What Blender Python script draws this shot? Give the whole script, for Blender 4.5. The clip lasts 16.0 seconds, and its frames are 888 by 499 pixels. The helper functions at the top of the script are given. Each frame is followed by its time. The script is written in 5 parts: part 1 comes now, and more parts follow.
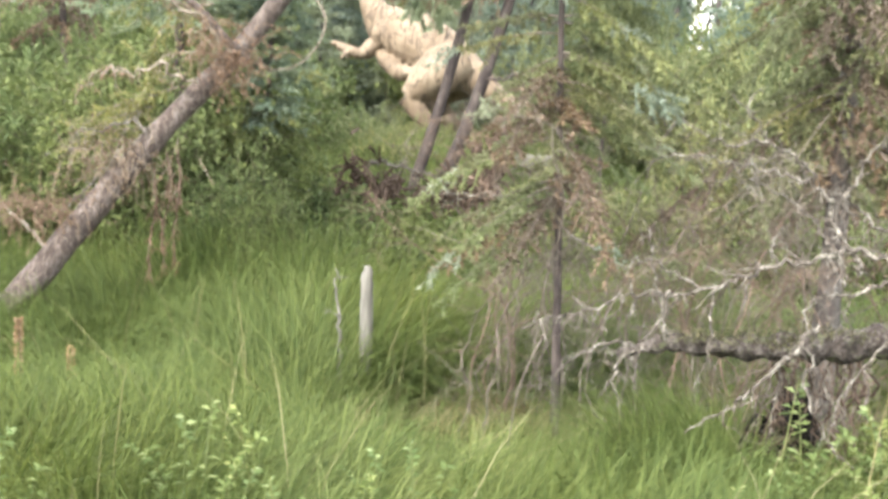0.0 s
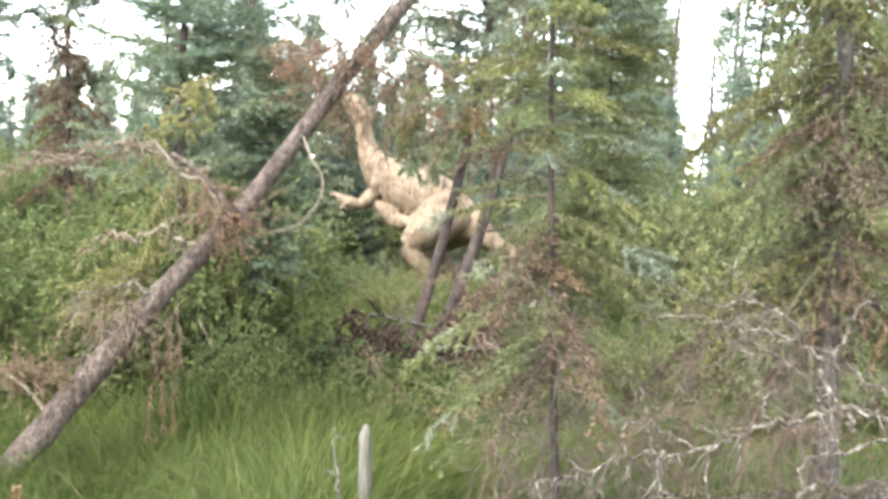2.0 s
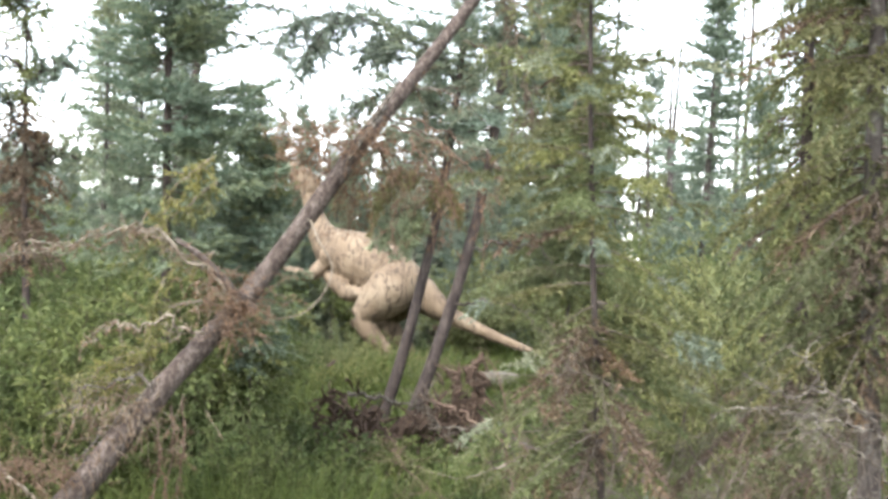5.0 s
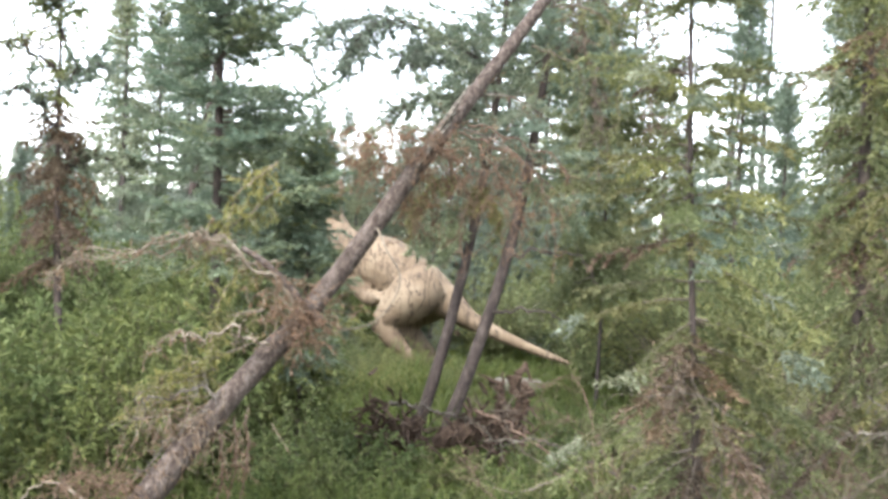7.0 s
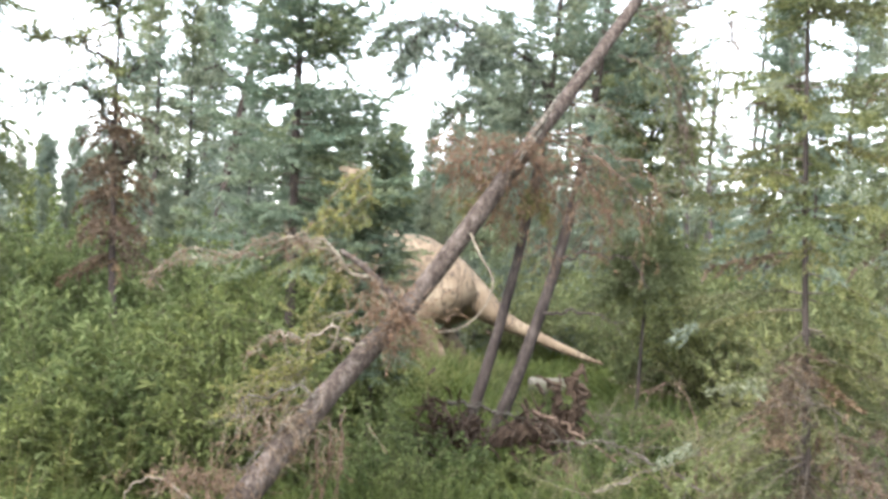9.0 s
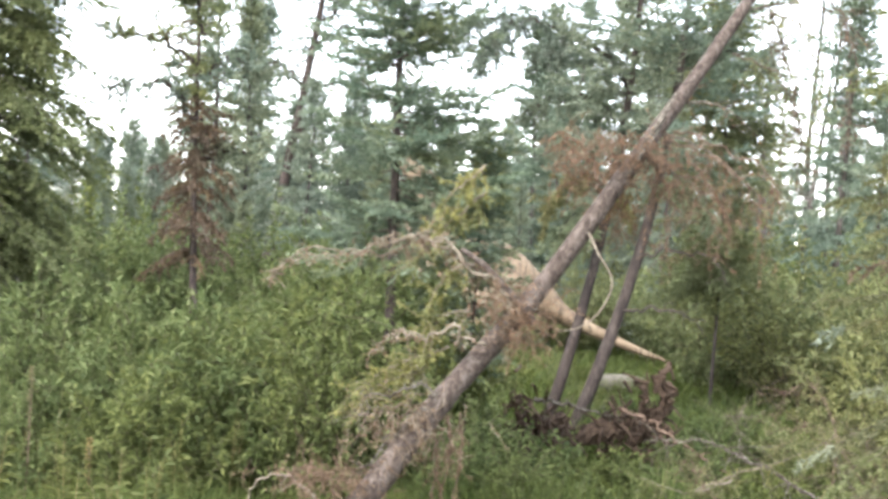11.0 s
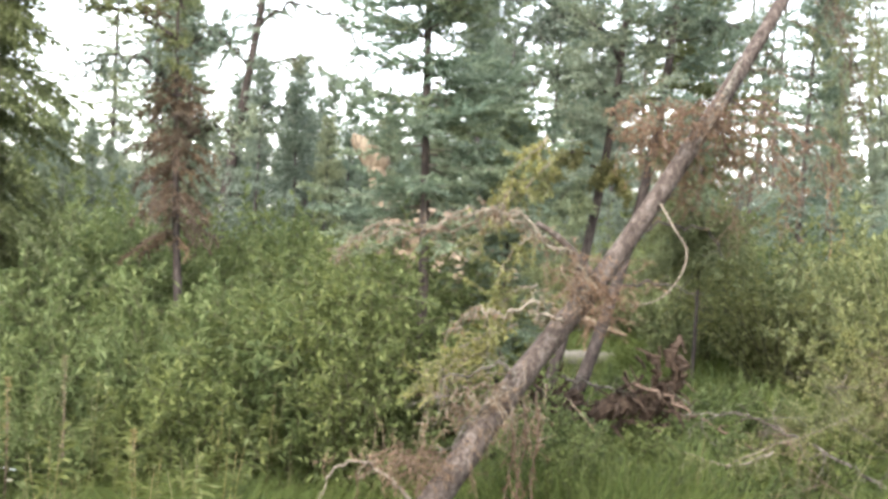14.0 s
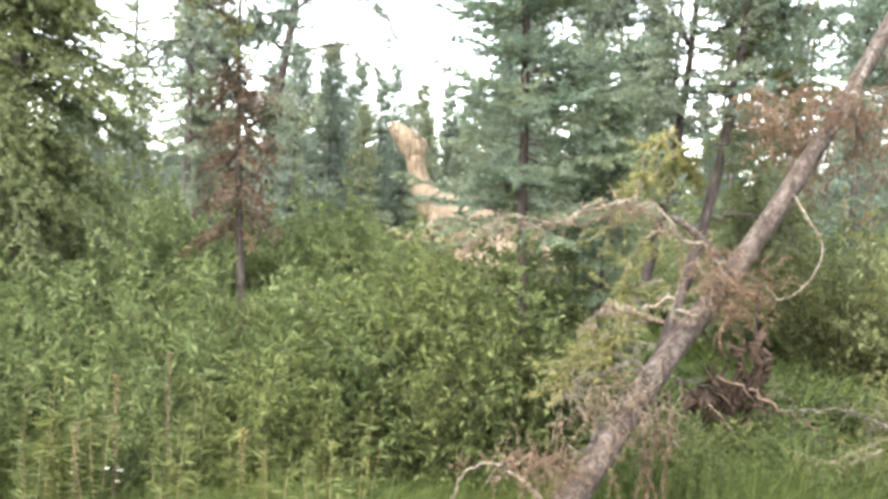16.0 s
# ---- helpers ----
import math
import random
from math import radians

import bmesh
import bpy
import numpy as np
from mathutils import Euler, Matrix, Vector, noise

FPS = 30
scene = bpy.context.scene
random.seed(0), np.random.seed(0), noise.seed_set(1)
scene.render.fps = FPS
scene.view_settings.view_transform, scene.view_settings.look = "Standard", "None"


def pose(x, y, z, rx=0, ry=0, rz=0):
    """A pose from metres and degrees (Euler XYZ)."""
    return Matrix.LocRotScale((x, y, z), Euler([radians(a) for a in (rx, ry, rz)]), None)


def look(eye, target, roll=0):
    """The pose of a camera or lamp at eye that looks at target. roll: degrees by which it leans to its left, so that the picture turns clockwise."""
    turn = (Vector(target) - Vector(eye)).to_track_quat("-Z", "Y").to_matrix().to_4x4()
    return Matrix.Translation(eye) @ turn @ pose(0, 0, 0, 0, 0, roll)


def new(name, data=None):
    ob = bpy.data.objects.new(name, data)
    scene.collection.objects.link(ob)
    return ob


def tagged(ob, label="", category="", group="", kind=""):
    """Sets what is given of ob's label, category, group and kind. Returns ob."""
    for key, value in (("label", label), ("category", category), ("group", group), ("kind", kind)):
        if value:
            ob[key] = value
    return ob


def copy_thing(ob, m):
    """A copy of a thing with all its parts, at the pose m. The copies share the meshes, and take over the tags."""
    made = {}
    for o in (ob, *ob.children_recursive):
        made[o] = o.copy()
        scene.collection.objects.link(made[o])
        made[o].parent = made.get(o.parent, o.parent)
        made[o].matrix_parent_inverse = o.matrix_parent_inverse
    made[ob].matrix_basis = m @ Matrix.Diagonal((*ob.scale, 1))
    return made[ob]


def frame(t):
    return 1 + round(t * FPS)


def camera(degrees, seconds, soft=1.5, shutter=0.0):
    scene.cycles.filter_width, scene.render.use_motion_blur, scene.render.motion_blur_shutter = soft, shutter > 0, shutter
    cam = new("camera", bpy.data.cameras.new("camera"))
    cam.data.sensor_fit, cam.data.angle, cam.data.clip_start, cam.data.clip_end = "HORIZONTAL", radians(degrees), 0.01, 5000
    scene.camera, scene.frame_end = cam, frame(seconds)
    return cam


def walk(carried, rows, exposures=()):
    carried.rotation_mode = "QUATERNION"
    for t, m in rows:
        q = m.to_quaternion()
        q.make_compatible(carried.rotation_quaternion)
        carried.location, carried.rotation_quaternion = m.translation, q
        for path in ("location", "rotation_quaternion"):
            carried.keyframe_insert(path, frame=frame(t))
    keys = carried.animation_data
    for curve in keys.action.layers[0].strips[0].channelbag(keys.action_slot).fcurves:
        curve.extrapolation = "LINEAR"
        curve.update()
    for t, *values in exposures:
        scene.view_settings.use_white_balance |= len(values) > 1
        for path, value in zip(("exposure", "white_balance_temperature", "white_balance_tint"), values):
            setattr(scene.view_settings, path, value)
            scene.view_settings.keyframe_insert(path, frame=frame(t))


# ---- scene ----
cam = camera(40.7, 16.0, soft=3.2, shutter=0.5)
PATH = [
    (0, (0.024, 0.218, 1.503), (-0.002, 6.150, 0.599), 3.92),
    (0.5, (0.030, 0.172, 1.519), (-0.027, 6.135, 0.860), 3.61),
    (1, (0.035, 0.174, 1.537), (-0.043, 6.157, 1.090), 3.32),
    (1.5, (0.048, 0.165, 1.546), (-0.044, 6.157, 1.255), 2.87),
    (2, (0.042, 0.155, 1.579), (-0.032, 6.152, 1.386), 2.90),
    (2.5, (0.010, 0.150, 1.598), (-0.025, 6.149, 1.502), 2.56),
    (3, (-0.047, 0.193, 1.607), (-0.030, 6.193, 1.610), 2.14),
    (3.5, (-0.116, 0.215, 1.629), (-0.031, 6.214, 1.701), 1.67),
    (4, (-0.211, 0.234, 1.646), (-0.017, 6.230, 1.753), 1.46),
    (6.5, (-0.680, 0.390, 1.669), (-0.326, 6.378, 1.826), 2.34),
    (7, (-0.752, 0.444, 1.685), (-0.454, 6.434, 1.840), 2.54),
    (7.5, (-0.845, 0.468, 1.691), (-0.557, 6.459, 1.844), 2.73),
    (8, (-0.997, 0.418, 1.697), (-0.650, 6.406, 1.844), 3.09),
    (10.5, (-1.452, 0.338, 1.704), (-1.330, 6.335, 1.813), 3.76),
    (11, (-1.619, 0.360, 1.704), (-1.509, 6.359, 1.796), 3.64),
    (11.5, (-1.788, 0.423, 1.692), (-1.680, 6.422, 1.767), 3.48),
    (12, (-1.905, 0.506, 1.675), (-1.805, 6.505, 1.739), 2.99),
    (12.5, (-1.989, 0.574, 1.662), (-1.898, 6.573, 1.713), 2.68),
    (13, (-2.099, 0.640, 1.651), (-1.959, 6.638, 1.694), 2.45),
    (13.5, (-2.220, 0.656, 1.643), (-1.871, 6.646, 1.679), 2.35),
    (14, (-2.402, 0.621, 1.635), (-1.820, 6.593, 1.656), 2.55),
    (14.5, (-2.550, 0.666, 1.645), (-1.929, 6.634, 1.641), 2.51),
    (15, (-2.672, 0.740, 1.649), (-2.070, 6.710, 1.625), 2.45),
    (15.5, (-2.818, 0.833, 1.625), (-2.230, 6.804, 1.604), 2.48),
    (16, (-2.954, 0.883, 1.643), (-2.388, 6.856, 1.597), 2.53),
]
walk(cam, [(t, look(eye, target, roll)) for t, eye, target, roll in PATH],
     exposures=((0.0, 3.22, 6550, 10), (1.5, 3.15, 6500, 10), (3.0, 2.97, 6450, 11), (3.5, 2.84, 6400, 12), (4.0, 2.62, 6400, 12), (8.0, 2.68, 6350, 12), (11.0, 2.75, 6450, 12), (12.0, 2.7, 6550, 13), (14.0, 2.76, 6600, 12), (15.5, 2.9, 6600, 11), (16.0, 2.98, 6600, 11)))

# ---- world and sun ----
SUN_ELEVATION, SUN_AZIMUTH = 52.0, 215.0
world = bpy.data.worlds.new("overcast_sky")
scene.world = world
world.use_nodes = True
wn = world.node_tree.nodes
sky = wn.new("ShaderNodeTexSky")
sky.sky_type = "NISHITA"
sky.sun_disc = False
sky.sun_elevation, sky.sun_rotation = radians(SUN_ELEVATION), radians(SUN_AZIMUTH)
sky.air_density, sky.dust_density, sky.ozone_density = 1.2, 1.0, 0.6
cloud = wn.new("ShaderNodeHueSaturation")
cloud.inputs["Saturation"].default_value, cloud.inputs["Value"].default_value = 0.4, 1.0
world.node_tree.links.new(sky.outputs[0], cloud.inputs["Color"])
world.node_tree.links.new(cloud.outputs[0], wn["Background"].inputs[0])
wn["Background"].inputs[1].default_value = 0.15
sun = new("sun", bpy.data.lights.new("sun", "SUN"))
sun.data.energy, sun.data.angle, sun.data.color = 0.85, radians(16), (1.0, 0.95, 0.86)
el, az = radians(SUN_ELEVATION), radians(SUN_AZIMUTH)
toward = Vector((math.sin(az) * math.cos(el), math.cos(az) * math.cos(el), math.sin(el)))
sun.matrix_world = look(toward * 40, (0, 0, 0))


# ---- materials ----
def material(name):
    m = bpy.data.materials.new(name)
    m.use_nodes = True
    nt = m.node_tree
    return m, nt, nt.nodes["Principled BSDF"], nt.nodes["Material Output"]


def ramp(nt, source, stops):
    r = nt.nodes.new("ShaderNodeValToRGB")
    r.color_ramp.elements[0].position, r.color_ramp.elements[0].color = stops[0][0], (*stops[0][1], 1)
    r.color_ramp.elements[1].position, r.color_ramp.elements[1].color = stops[-1][0], (*stops[-1][1], 1)
    for p, c in stops[1:-1]:
        e = r.color_ramp.elements.new(p)
        e.color = (*c, 1)
    nt.links.new(source, r.inputs[0])
    return r.outputs[0]


def noise_tex(nt, scale, detail=3.0, rough=0.55, coords="Object"):
    tc = nt.nodes.new("ShaderNodeTexCoord")
    n = nt.nodes.new("ShaderNodeTexNoise")
    n.inputs["Scale"].default_value, n.inputs["Detail"].default_value, n.inputs["Roughness"].default_value = scale, detail, rough
    nt.links.new(tc.outputs[coords], n.inputs["Vector"])
    return n.outputs["Fac"]


def mixed(nt, fac, a, b, mode="MIX"):
    m = nt.nodes.new("ShaderNodeMix")
    m.data_type, m.blend_type = "RGBA", mode
    for socket, value in ((m.inputs[0], fac), (m.inputs[6], a), (m.inputs[7], b)):
        if isinstance(value, (int, float)):
            socket.default_value = value
        elif isinstance(value, tuple):
            socket.default_value = (*value, 1)
        else:
            nt.links.new(value, socket)
    return m.outputs[2]


def bumped(nt, bsdf, height, strength, distance):
    b = nt.nodes.new("ShaderNodeBump")
    b.inputs["Strength"].default_value, b.inputs["Distance"].default_value = strength, distance
    nt.links.new(height, b.inputs["Height"])
    nt.links.new(b.outputs[0], bsdf.inputs["Normal"])


def foliage(name, dark, mid, pale, through_light=0.4, patch=1.6, tint=(0.5, 0.42, 0.16), tint_amount=0.35):
    """Leaf or needle colour: varies leaf by leaf, and in patches with a dry tint; some light passes through."""
    m, nt, bsdf, out = material(name)
    geo = nt.nodes.new("ShaderNodeNewGeometry")
    own = ramp(nt, geo.outputs["Random Per Island"], [(0.0, dark), (0.55, mid), (1.0, pale)])
    patchy = ramp(nt, noise_tex(nt, patch, 4.0), [(0.45, (0, 0, 0)), (0.7, (tint_amount,) * 3)])
    col = mixed(nt, patchy, own, mixed(nt, 1.0, own, tuple(2.2 * c for c in tint), "MULTIPLY"))
    info = nt.nodes.new("ShaderNodeObjectInfo")
    col = mixed(nt, 1.0, col, ramp(nt, info.outputs["Random"], [(0.0, (0.82, 0.88, 0.84)), (0.5, (1.0, 1.0, 1.0)), (1.0, (1.18, 1.1, 0.9))]), "MULTIPLY")
    nt.links.new(col, bsdf.inputs["Base Color"])
    bsdf.inputs["Roughness"].default_value = 0.65
    bsdf.inputs["Specular IOR Level"].default_value = 0.22
    tr = nt.nodes.new("ShaderNodeBsdfTranslucent")
    nt.links.new(col, tr.inputs["Color"])
    mx = nt.nodes.new("ShaderNodeMixShader")
    mx.inputs[0].default_value = through_light
    nt.links.new(bsdf.outputs[0], mx.inputs[1])
    nt.links.new(tr.outputs[0], mx.inputs[2])
    nt.links.new(mx.outputs[0], out.inputs["Surface"])
    return m


def bark(name, dark, mid, pale, scale=14.0, stretch=0.35, relief=0.012, lichen=None):
    """Flaky bark: plates stretched along the stem, pale weathered patches, optional lichen."""
    m, nt, bsdf, out = material(name)
    tc = nt.nodes.new("ShaderNodeTexCoord")
    mp = nt.nodes.new("ShaderNodeMapping")
    mp.inputs["Scale"].default_value = (1, 1, stretch)
    nt.links.new(tc.outputs["Object"], mp.inputs["Vector"])
    vo = nt.nodes.new("ShaderNodeTexVoronoi")
    vo.inputs["Scale"].default_value = scale * 3
    nt.links.new(mp.outputs[0], vo.inputs["Vector"])
    n = nt.nodes.new("ShaderNodeTexNoise")
    n.inputs["Scale"].default_value, n.inputs["Detail"].default_value, n.inputs["Roughness"].default_value = scale, 6.0, 0.65
    nt.links.new(mp.outputs[0], n.inputs["Vector"])
    col = ramp(nt, n.outputs["Fac"], [(0.3, dark), (0.5, mid), (0.72, pale)])
    col = mixed(nt, ramp(nt, vo.outputs["Distance"], [(0.25, (0, 0, 0)), (0.7, (0.6,) * 3)]), col, dark)
    if lichen:
        col = mixed(nt, ramp(nt, noise_tex(nt, scale * 0.8, 5.0, 0.7), [(0.55, (0, 0, 0)), (0.66, (0.85,) * 3)]), col, lichen)
    nt.links.new(col, bsdf.inputs["Base Color"])
    bsdf.inputs["Roughness"].default_value = 0.9
    bsdf.inputs["Specular IOR Level"].default_value = 0.15
    bumped(nt, bsdf, n.outputs["Fac"], 0.9, relief)
    return m


M_SPRUCE = foliage("spruce_needles", (0.119, 0.158, 0.114), (0.175, 0.222, 0.159), (0.246, 0.295, 0.22))
M_SPRUCE_OLIVE = foliage("olive_spruce_needles", (0.104, 0.12, 0.055), (0.168, 0.186, 0.088), (0.238, 0.258, 0.132), tint_amount=0.3)
M_SPRUCE_DULL = foliage("dull_olive_needles", (0.082, 0.088, 0.045), (0.135, 0.14, 0.07), (0.2, 0.2, 0.108))
M_DEAD_DULL = foliage("dull_brown_needles", (0.07, 0.05, 0.038), (0.13, 0.095, 0.07), (0.2, 0.15, 0.112), 0.3)
M_SPRUCE_BLUE = foliage("blue_spruce_tips", (0.135, 0.156, 0.11), (0.2, 0.226, 0.166), (0.288, 0.312, 0.242), tint_amount=0.15)
# paler and bluer than M_SPRUCE: haze of distance put into the needle colour
M_SPRUCE_FAR = foliage("far_spruce_needles", (0.125, 0.158, 0.12), (0.184, 0.222, 0.17), (0.252, 0.29, 0.23), patch=0.5)
M_YELLOW = foliage("yellowed_needles", (0.1, 0.108, 0.042), (0.18, 0.186, 0.07), (0.27, 0.27, 0.115), tint_amount=0.2)
M_DEAD_NEEDLE = foliage("dead_brown_needles", (0.1, 0.056, 0.034), (0.195, 0.12, 0.074), (0.3, 0.205, 0.138), 0.3, tint=(0.5, 0.4, 0.28))
M_WILLOW = foliage("willow_leaves", (0.058, 0.078, 0.029), (0.105, 0.13, 0.047), (0.174, 0.203, 0.082), 0.4, patch=0.9)
M_WILLOW_PALE = foliage("pale_willow_leaves", (0.075, 0.1, 0.037), (0.125, 0.155, 0.058), (0.19, 0.222, 0.093), 0.4, patch=0.9)
M_WILLOW_LIGHT = foliage("light_willow_leaves", (0.122, 0.142, 0.066), (0.183, 0.204, 0.096), (0.258, 0.278, 0.138), 0.45, patch=0.9)
M_HERB = foliage("herb_leaves", (0.056, 0.071, 0.02), (0.09, 0.107, 0.034), (0.15, 0.167, 0.067), 0.4)
M_HERB_PALE = foliage("pale_herb_leaves", (0.1, 0.14, 0.05), (0.165, 0.21, 0.08), (0.26, 0.3, 0.14), 0.4)
M_GRASS = foliage("meadow_grass", (0.044, 0.066, 0.017), (0.078, 0.107, 0.029), (0.135, 0.162, 0.052), 0.4, patch=0.8, tint_amount=0.4)
M_GRASS_PALE = foliage("pale_lawn_grass", (0.085, 0.11, 0.033), (0.145, 0.175, 0.06), (0.23, 0.26, 0.105), 0.4, patch=0.8)
M_STRAW = foliage("straw_coloured_stems", (0.13, 0.11, 0.05), (0.2, 0.17, 0.085), (0.29, 0.25, 0.14), 0.3)
M_MOSS = foliage("dark_moss", (0.03, 0.032, 0.014), (0.06, 0.058, 0.026), (0.11, 0.098, 0.05), 0.2)
M_PETAL = foliage("white_petals", (0.6, 0.6, 0.55), (0.72, 0.72, 0.68), (0.8, 0.8, 0.77), 0.3, tint_amount=0.0)
M_BARK = bark("spruce_bark", (0.04, 0.033, 0.03), (0.09, 0.077, 0.068), (0.16, 0.14, 0.125), lichen=(0.21, 0.2, 0.175))
M_BARK_LEAN = bark("flaking_grey_brown_bark", (0.028, 0.021, 0.017), (0.1, 0.076, 0.063), (0.215, 0.175, 0.15), 34, 0.4, 0.016, lichen=(0.155, 0.13, 0.112))
M_BARK_DARK = bark("dark_bark", (0.03, 0.024, 0.022), (0.075, 0.058, 0.05), (0.13, 0.105, 0.09))
M_LICHEN = bark("lichen_grey_dead_wood", (0.03, 0.024, 0.019), (0.13, 0.11, 0.088), (0.38, 0.35, 0.29), 30, 0.8, 0.008)
M_TWIG = bark("red_brown_twigs", (0.075, 0.05, 0.037), (0.16, 0.11, 0.08), (0.26, 0.19, 0.142), 30, 0.6, 0.003)
M_PALE_TWIG = bark("pale_dry_twigs", (0.11, 0.088, 0.066), (0.23, 0.192, 0.145), (0.35, 0.305, 0.24), 30, 0.7, 0.004)
M_RUST = foliage("rust_brown_seeds", (0.19, 0.115, 0.06), (0.26, 0.175, 0.1), (0.34, 0.25, 0.16), 0.2, tint_amount=0.1)
M_STAKE = bark("weathered_grey_stake", (0.09, 0.082, 0.068), (0.155, 0.142, 0.118), (0.235, 0.218, 0.188), 24, 0.12, 0.004)
M_LOG = bark("scaly_log_bark", (0.014, 0.011, 0.009), (0.07, 0.056, 0.047), (0.22, 0.19, 0.165), 26, 1.0, 0.03, lichen=(0.09, 0.095, 0.05))
# near-black: shade under the fallen log, put into the bank's colour
M_LOG_SHADE = bark("near_black_log_shade", (0.005, 0.004, 0.0035), (0.012, 0.0095, 0.0075), (0.034, 0.027, 0.02), 40, 0.7, 0.015)
M_STICK = bark("grey_brown_sticks", (0.07, 0.055, 0.044), (0.145, 0.118, 0.093), (0.23, 0.195, 0.155), 30, 0.6, 0.003)
M_STEM = bark("green_brown_stems", (0.05, 0.047, 0.026), (0.1, 0.096, 0.052), (0.16, 0.15, 0.09), 30, 0.6, 0.002)
M_ROOT = bark("earth_stained_roots", (0.028, 0.019, 0.013), (0.085, 0.057, 0.04), (0.155, 0.11, 0.08), 20, 0.8, 0.012)


def ground_material():
    m, nt, bsdf, out = material("mossy_soil")
    base = ramp(nt, noise_tex(nt, 1.3, 6.0, 0.6), [(0.3, (0.035, 0.04, 0.016)), (0.5, (0.075, 0.1, 0.03)), (0.68, (0.14, 0.15, 0.06))])
    fine = noise_tex(nt, 38.0, 5.0, 0.7)
    nt.links.new(mixed(nt, 0.6, base, ramp(nt, fine, [(0.35, (0.25,) * 3), (0.7, (1.0,) * 3)]), "MULTIPLY"), bsdf.inputs["Base Color"])
    bsdf.inputs["Roughness"].default_value = 1.0
    bsdf.inputs["Specular IOR Level"].default_value = 0.05
    bumped(nt, bsdf, fine, 1.0, 0.05)
    return m


def hide_material():
    m, nt, bsdf, out = material("tan_hide_crease_shade")
    broad = ramp(nt, noise_tex(nt, 1.4, 5.0, 0.65), [(0.32, (0.106, 0.076, 0.049)), (0.5, (0.18, 0.132, 0.086)), (0.68, (0.252, 0.196, 0.134))])
    blot = ramp(nt, noise_tex(nt, 6.5, 6.0, 0.8), [(0.55, (0, 0, 0)), (0.66, (0.6,) * 3)])
    col = mixed(nt, blot, broad, (0.1, 0.07, 0.046))
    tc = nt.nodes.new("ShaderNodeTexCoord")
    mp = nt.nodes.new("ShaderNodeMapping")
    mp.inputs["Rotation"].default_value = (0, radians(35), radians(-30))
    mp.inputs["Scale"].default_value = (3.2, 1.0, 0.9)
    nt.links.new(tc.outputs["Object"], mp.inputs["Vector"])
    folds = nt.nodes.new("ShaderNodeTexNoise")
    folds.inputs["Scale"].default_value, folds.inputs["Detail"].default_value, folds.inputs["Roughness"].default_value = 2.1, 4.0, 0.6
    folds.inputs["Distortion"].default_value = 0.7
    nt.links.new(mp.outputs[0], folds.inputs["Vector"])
    # dark lines in the hide colour stand in for shade in the creases
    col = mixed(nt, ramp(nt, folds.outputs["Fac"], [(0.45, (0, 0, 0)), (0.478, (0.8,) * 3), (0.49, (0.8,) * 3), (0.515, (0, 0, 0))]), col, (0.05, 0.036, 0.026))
    nt.links.new(col, bsdf.inputs["Base Color"])
    bsdf.inputs["Roughness"].default_value = 0.7
    bsdf.inputs["Specular IOR Level"].default_value = 0.2
    bumped(nt, bsdf, mixed(nt, 0.5, folds.outputs["Fac"], noise_tex(nt, 6.0, 5.0, 0.6)), 0.8, 0.07)
    return m


M_GROUND = ground_material()
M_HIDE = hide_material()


# ---- geometry helpers ----
class Geo:
    """Vertices and faces gathered piece by piece, made into one mesh."""

    def __init__(self):
        self.v, self.f, self.n = [], [], 0

    def add(self, v, f):
        v, f = np.asarray(v, float).reshape(-1, 3), np.asarray(f, np.int64)
        self.v.append(v)
        self.f.append(f + self.n)
        self.n += len(v)

    def mesh(self, name, mat, smooth=False):
        me = bpy.data.meshes.new(name)
        v = np.concatenate(self.v)
        loops = np.concatenate([f.ravel() for f in self.f])
        sizes = np.concatenate([np.full(len(f), f.shape[1]) for f in self.f])
        starts = np.concatenate(([0], np.cumsum(sizes)[:-1]))
        me.vertices.add(len(v))
        me.loops.add(len(loops))
        me.polygons.add(len(sizes))
        me.vertices.foreach_set("co", v.astype(np.float32).ravel())
        me.loops.foreach_set("vertex_index", loops.astype(np.int32))
        me.polygons.foreach_set("loop_start", starts.astype(np.int32))
        me.polygons.foreach_set("use_smooth", np.full(len(sizes), smooth))
        me.update(calc_edges=True)
        me.materials.append(mat)
        return me


def part(name, geo, mat, parent=None, label="", smooth=False):
    """Links one mesh object, under a thing or a part where a parent is given."""
    ob = new(name, geo if isinstance(geo, bpy.types.Mesh) else geo.mesh(name, mat, smooth))
    ob.parent = parent
    return tagged(ob, label)


def thing(name, label, category, group="", at=(0, 0, 0), turn=0.0):
    ob = new(name)
    ob.empty_display_size = 0.2
    ob.matrix_world = pose(*at, 0, 0, turn)
    return tagged(ob, label, category, group)


def unit(a):
    a = np.asarray(a, float)
    return a / (np.linalg.norm(a, axis=-1, keepdims=True) + 1e-9)


def spline(pts, n):
    """A smooth line through the points."""
    p = np.asarray(pts, float)
    q = np.vstack((2 * p[0] - p[1], p, 2 * p[-1] - p[-2]))
    u = np.linspace(0, len(p) - 1 - 1e-6, n)
    i, f = u.astype(int), (u - u.astype(int))[:, None]
    a, b, c, d = q[i], q[i + 1], q[i + 2], q[i + 3]
    return 0.5 * (2 * b + (c - a) * f + (2 * a - 5 * b + 4 * c - d) * f ** 2 + (3 * b - a - 3 * c + d) * f ** 3)


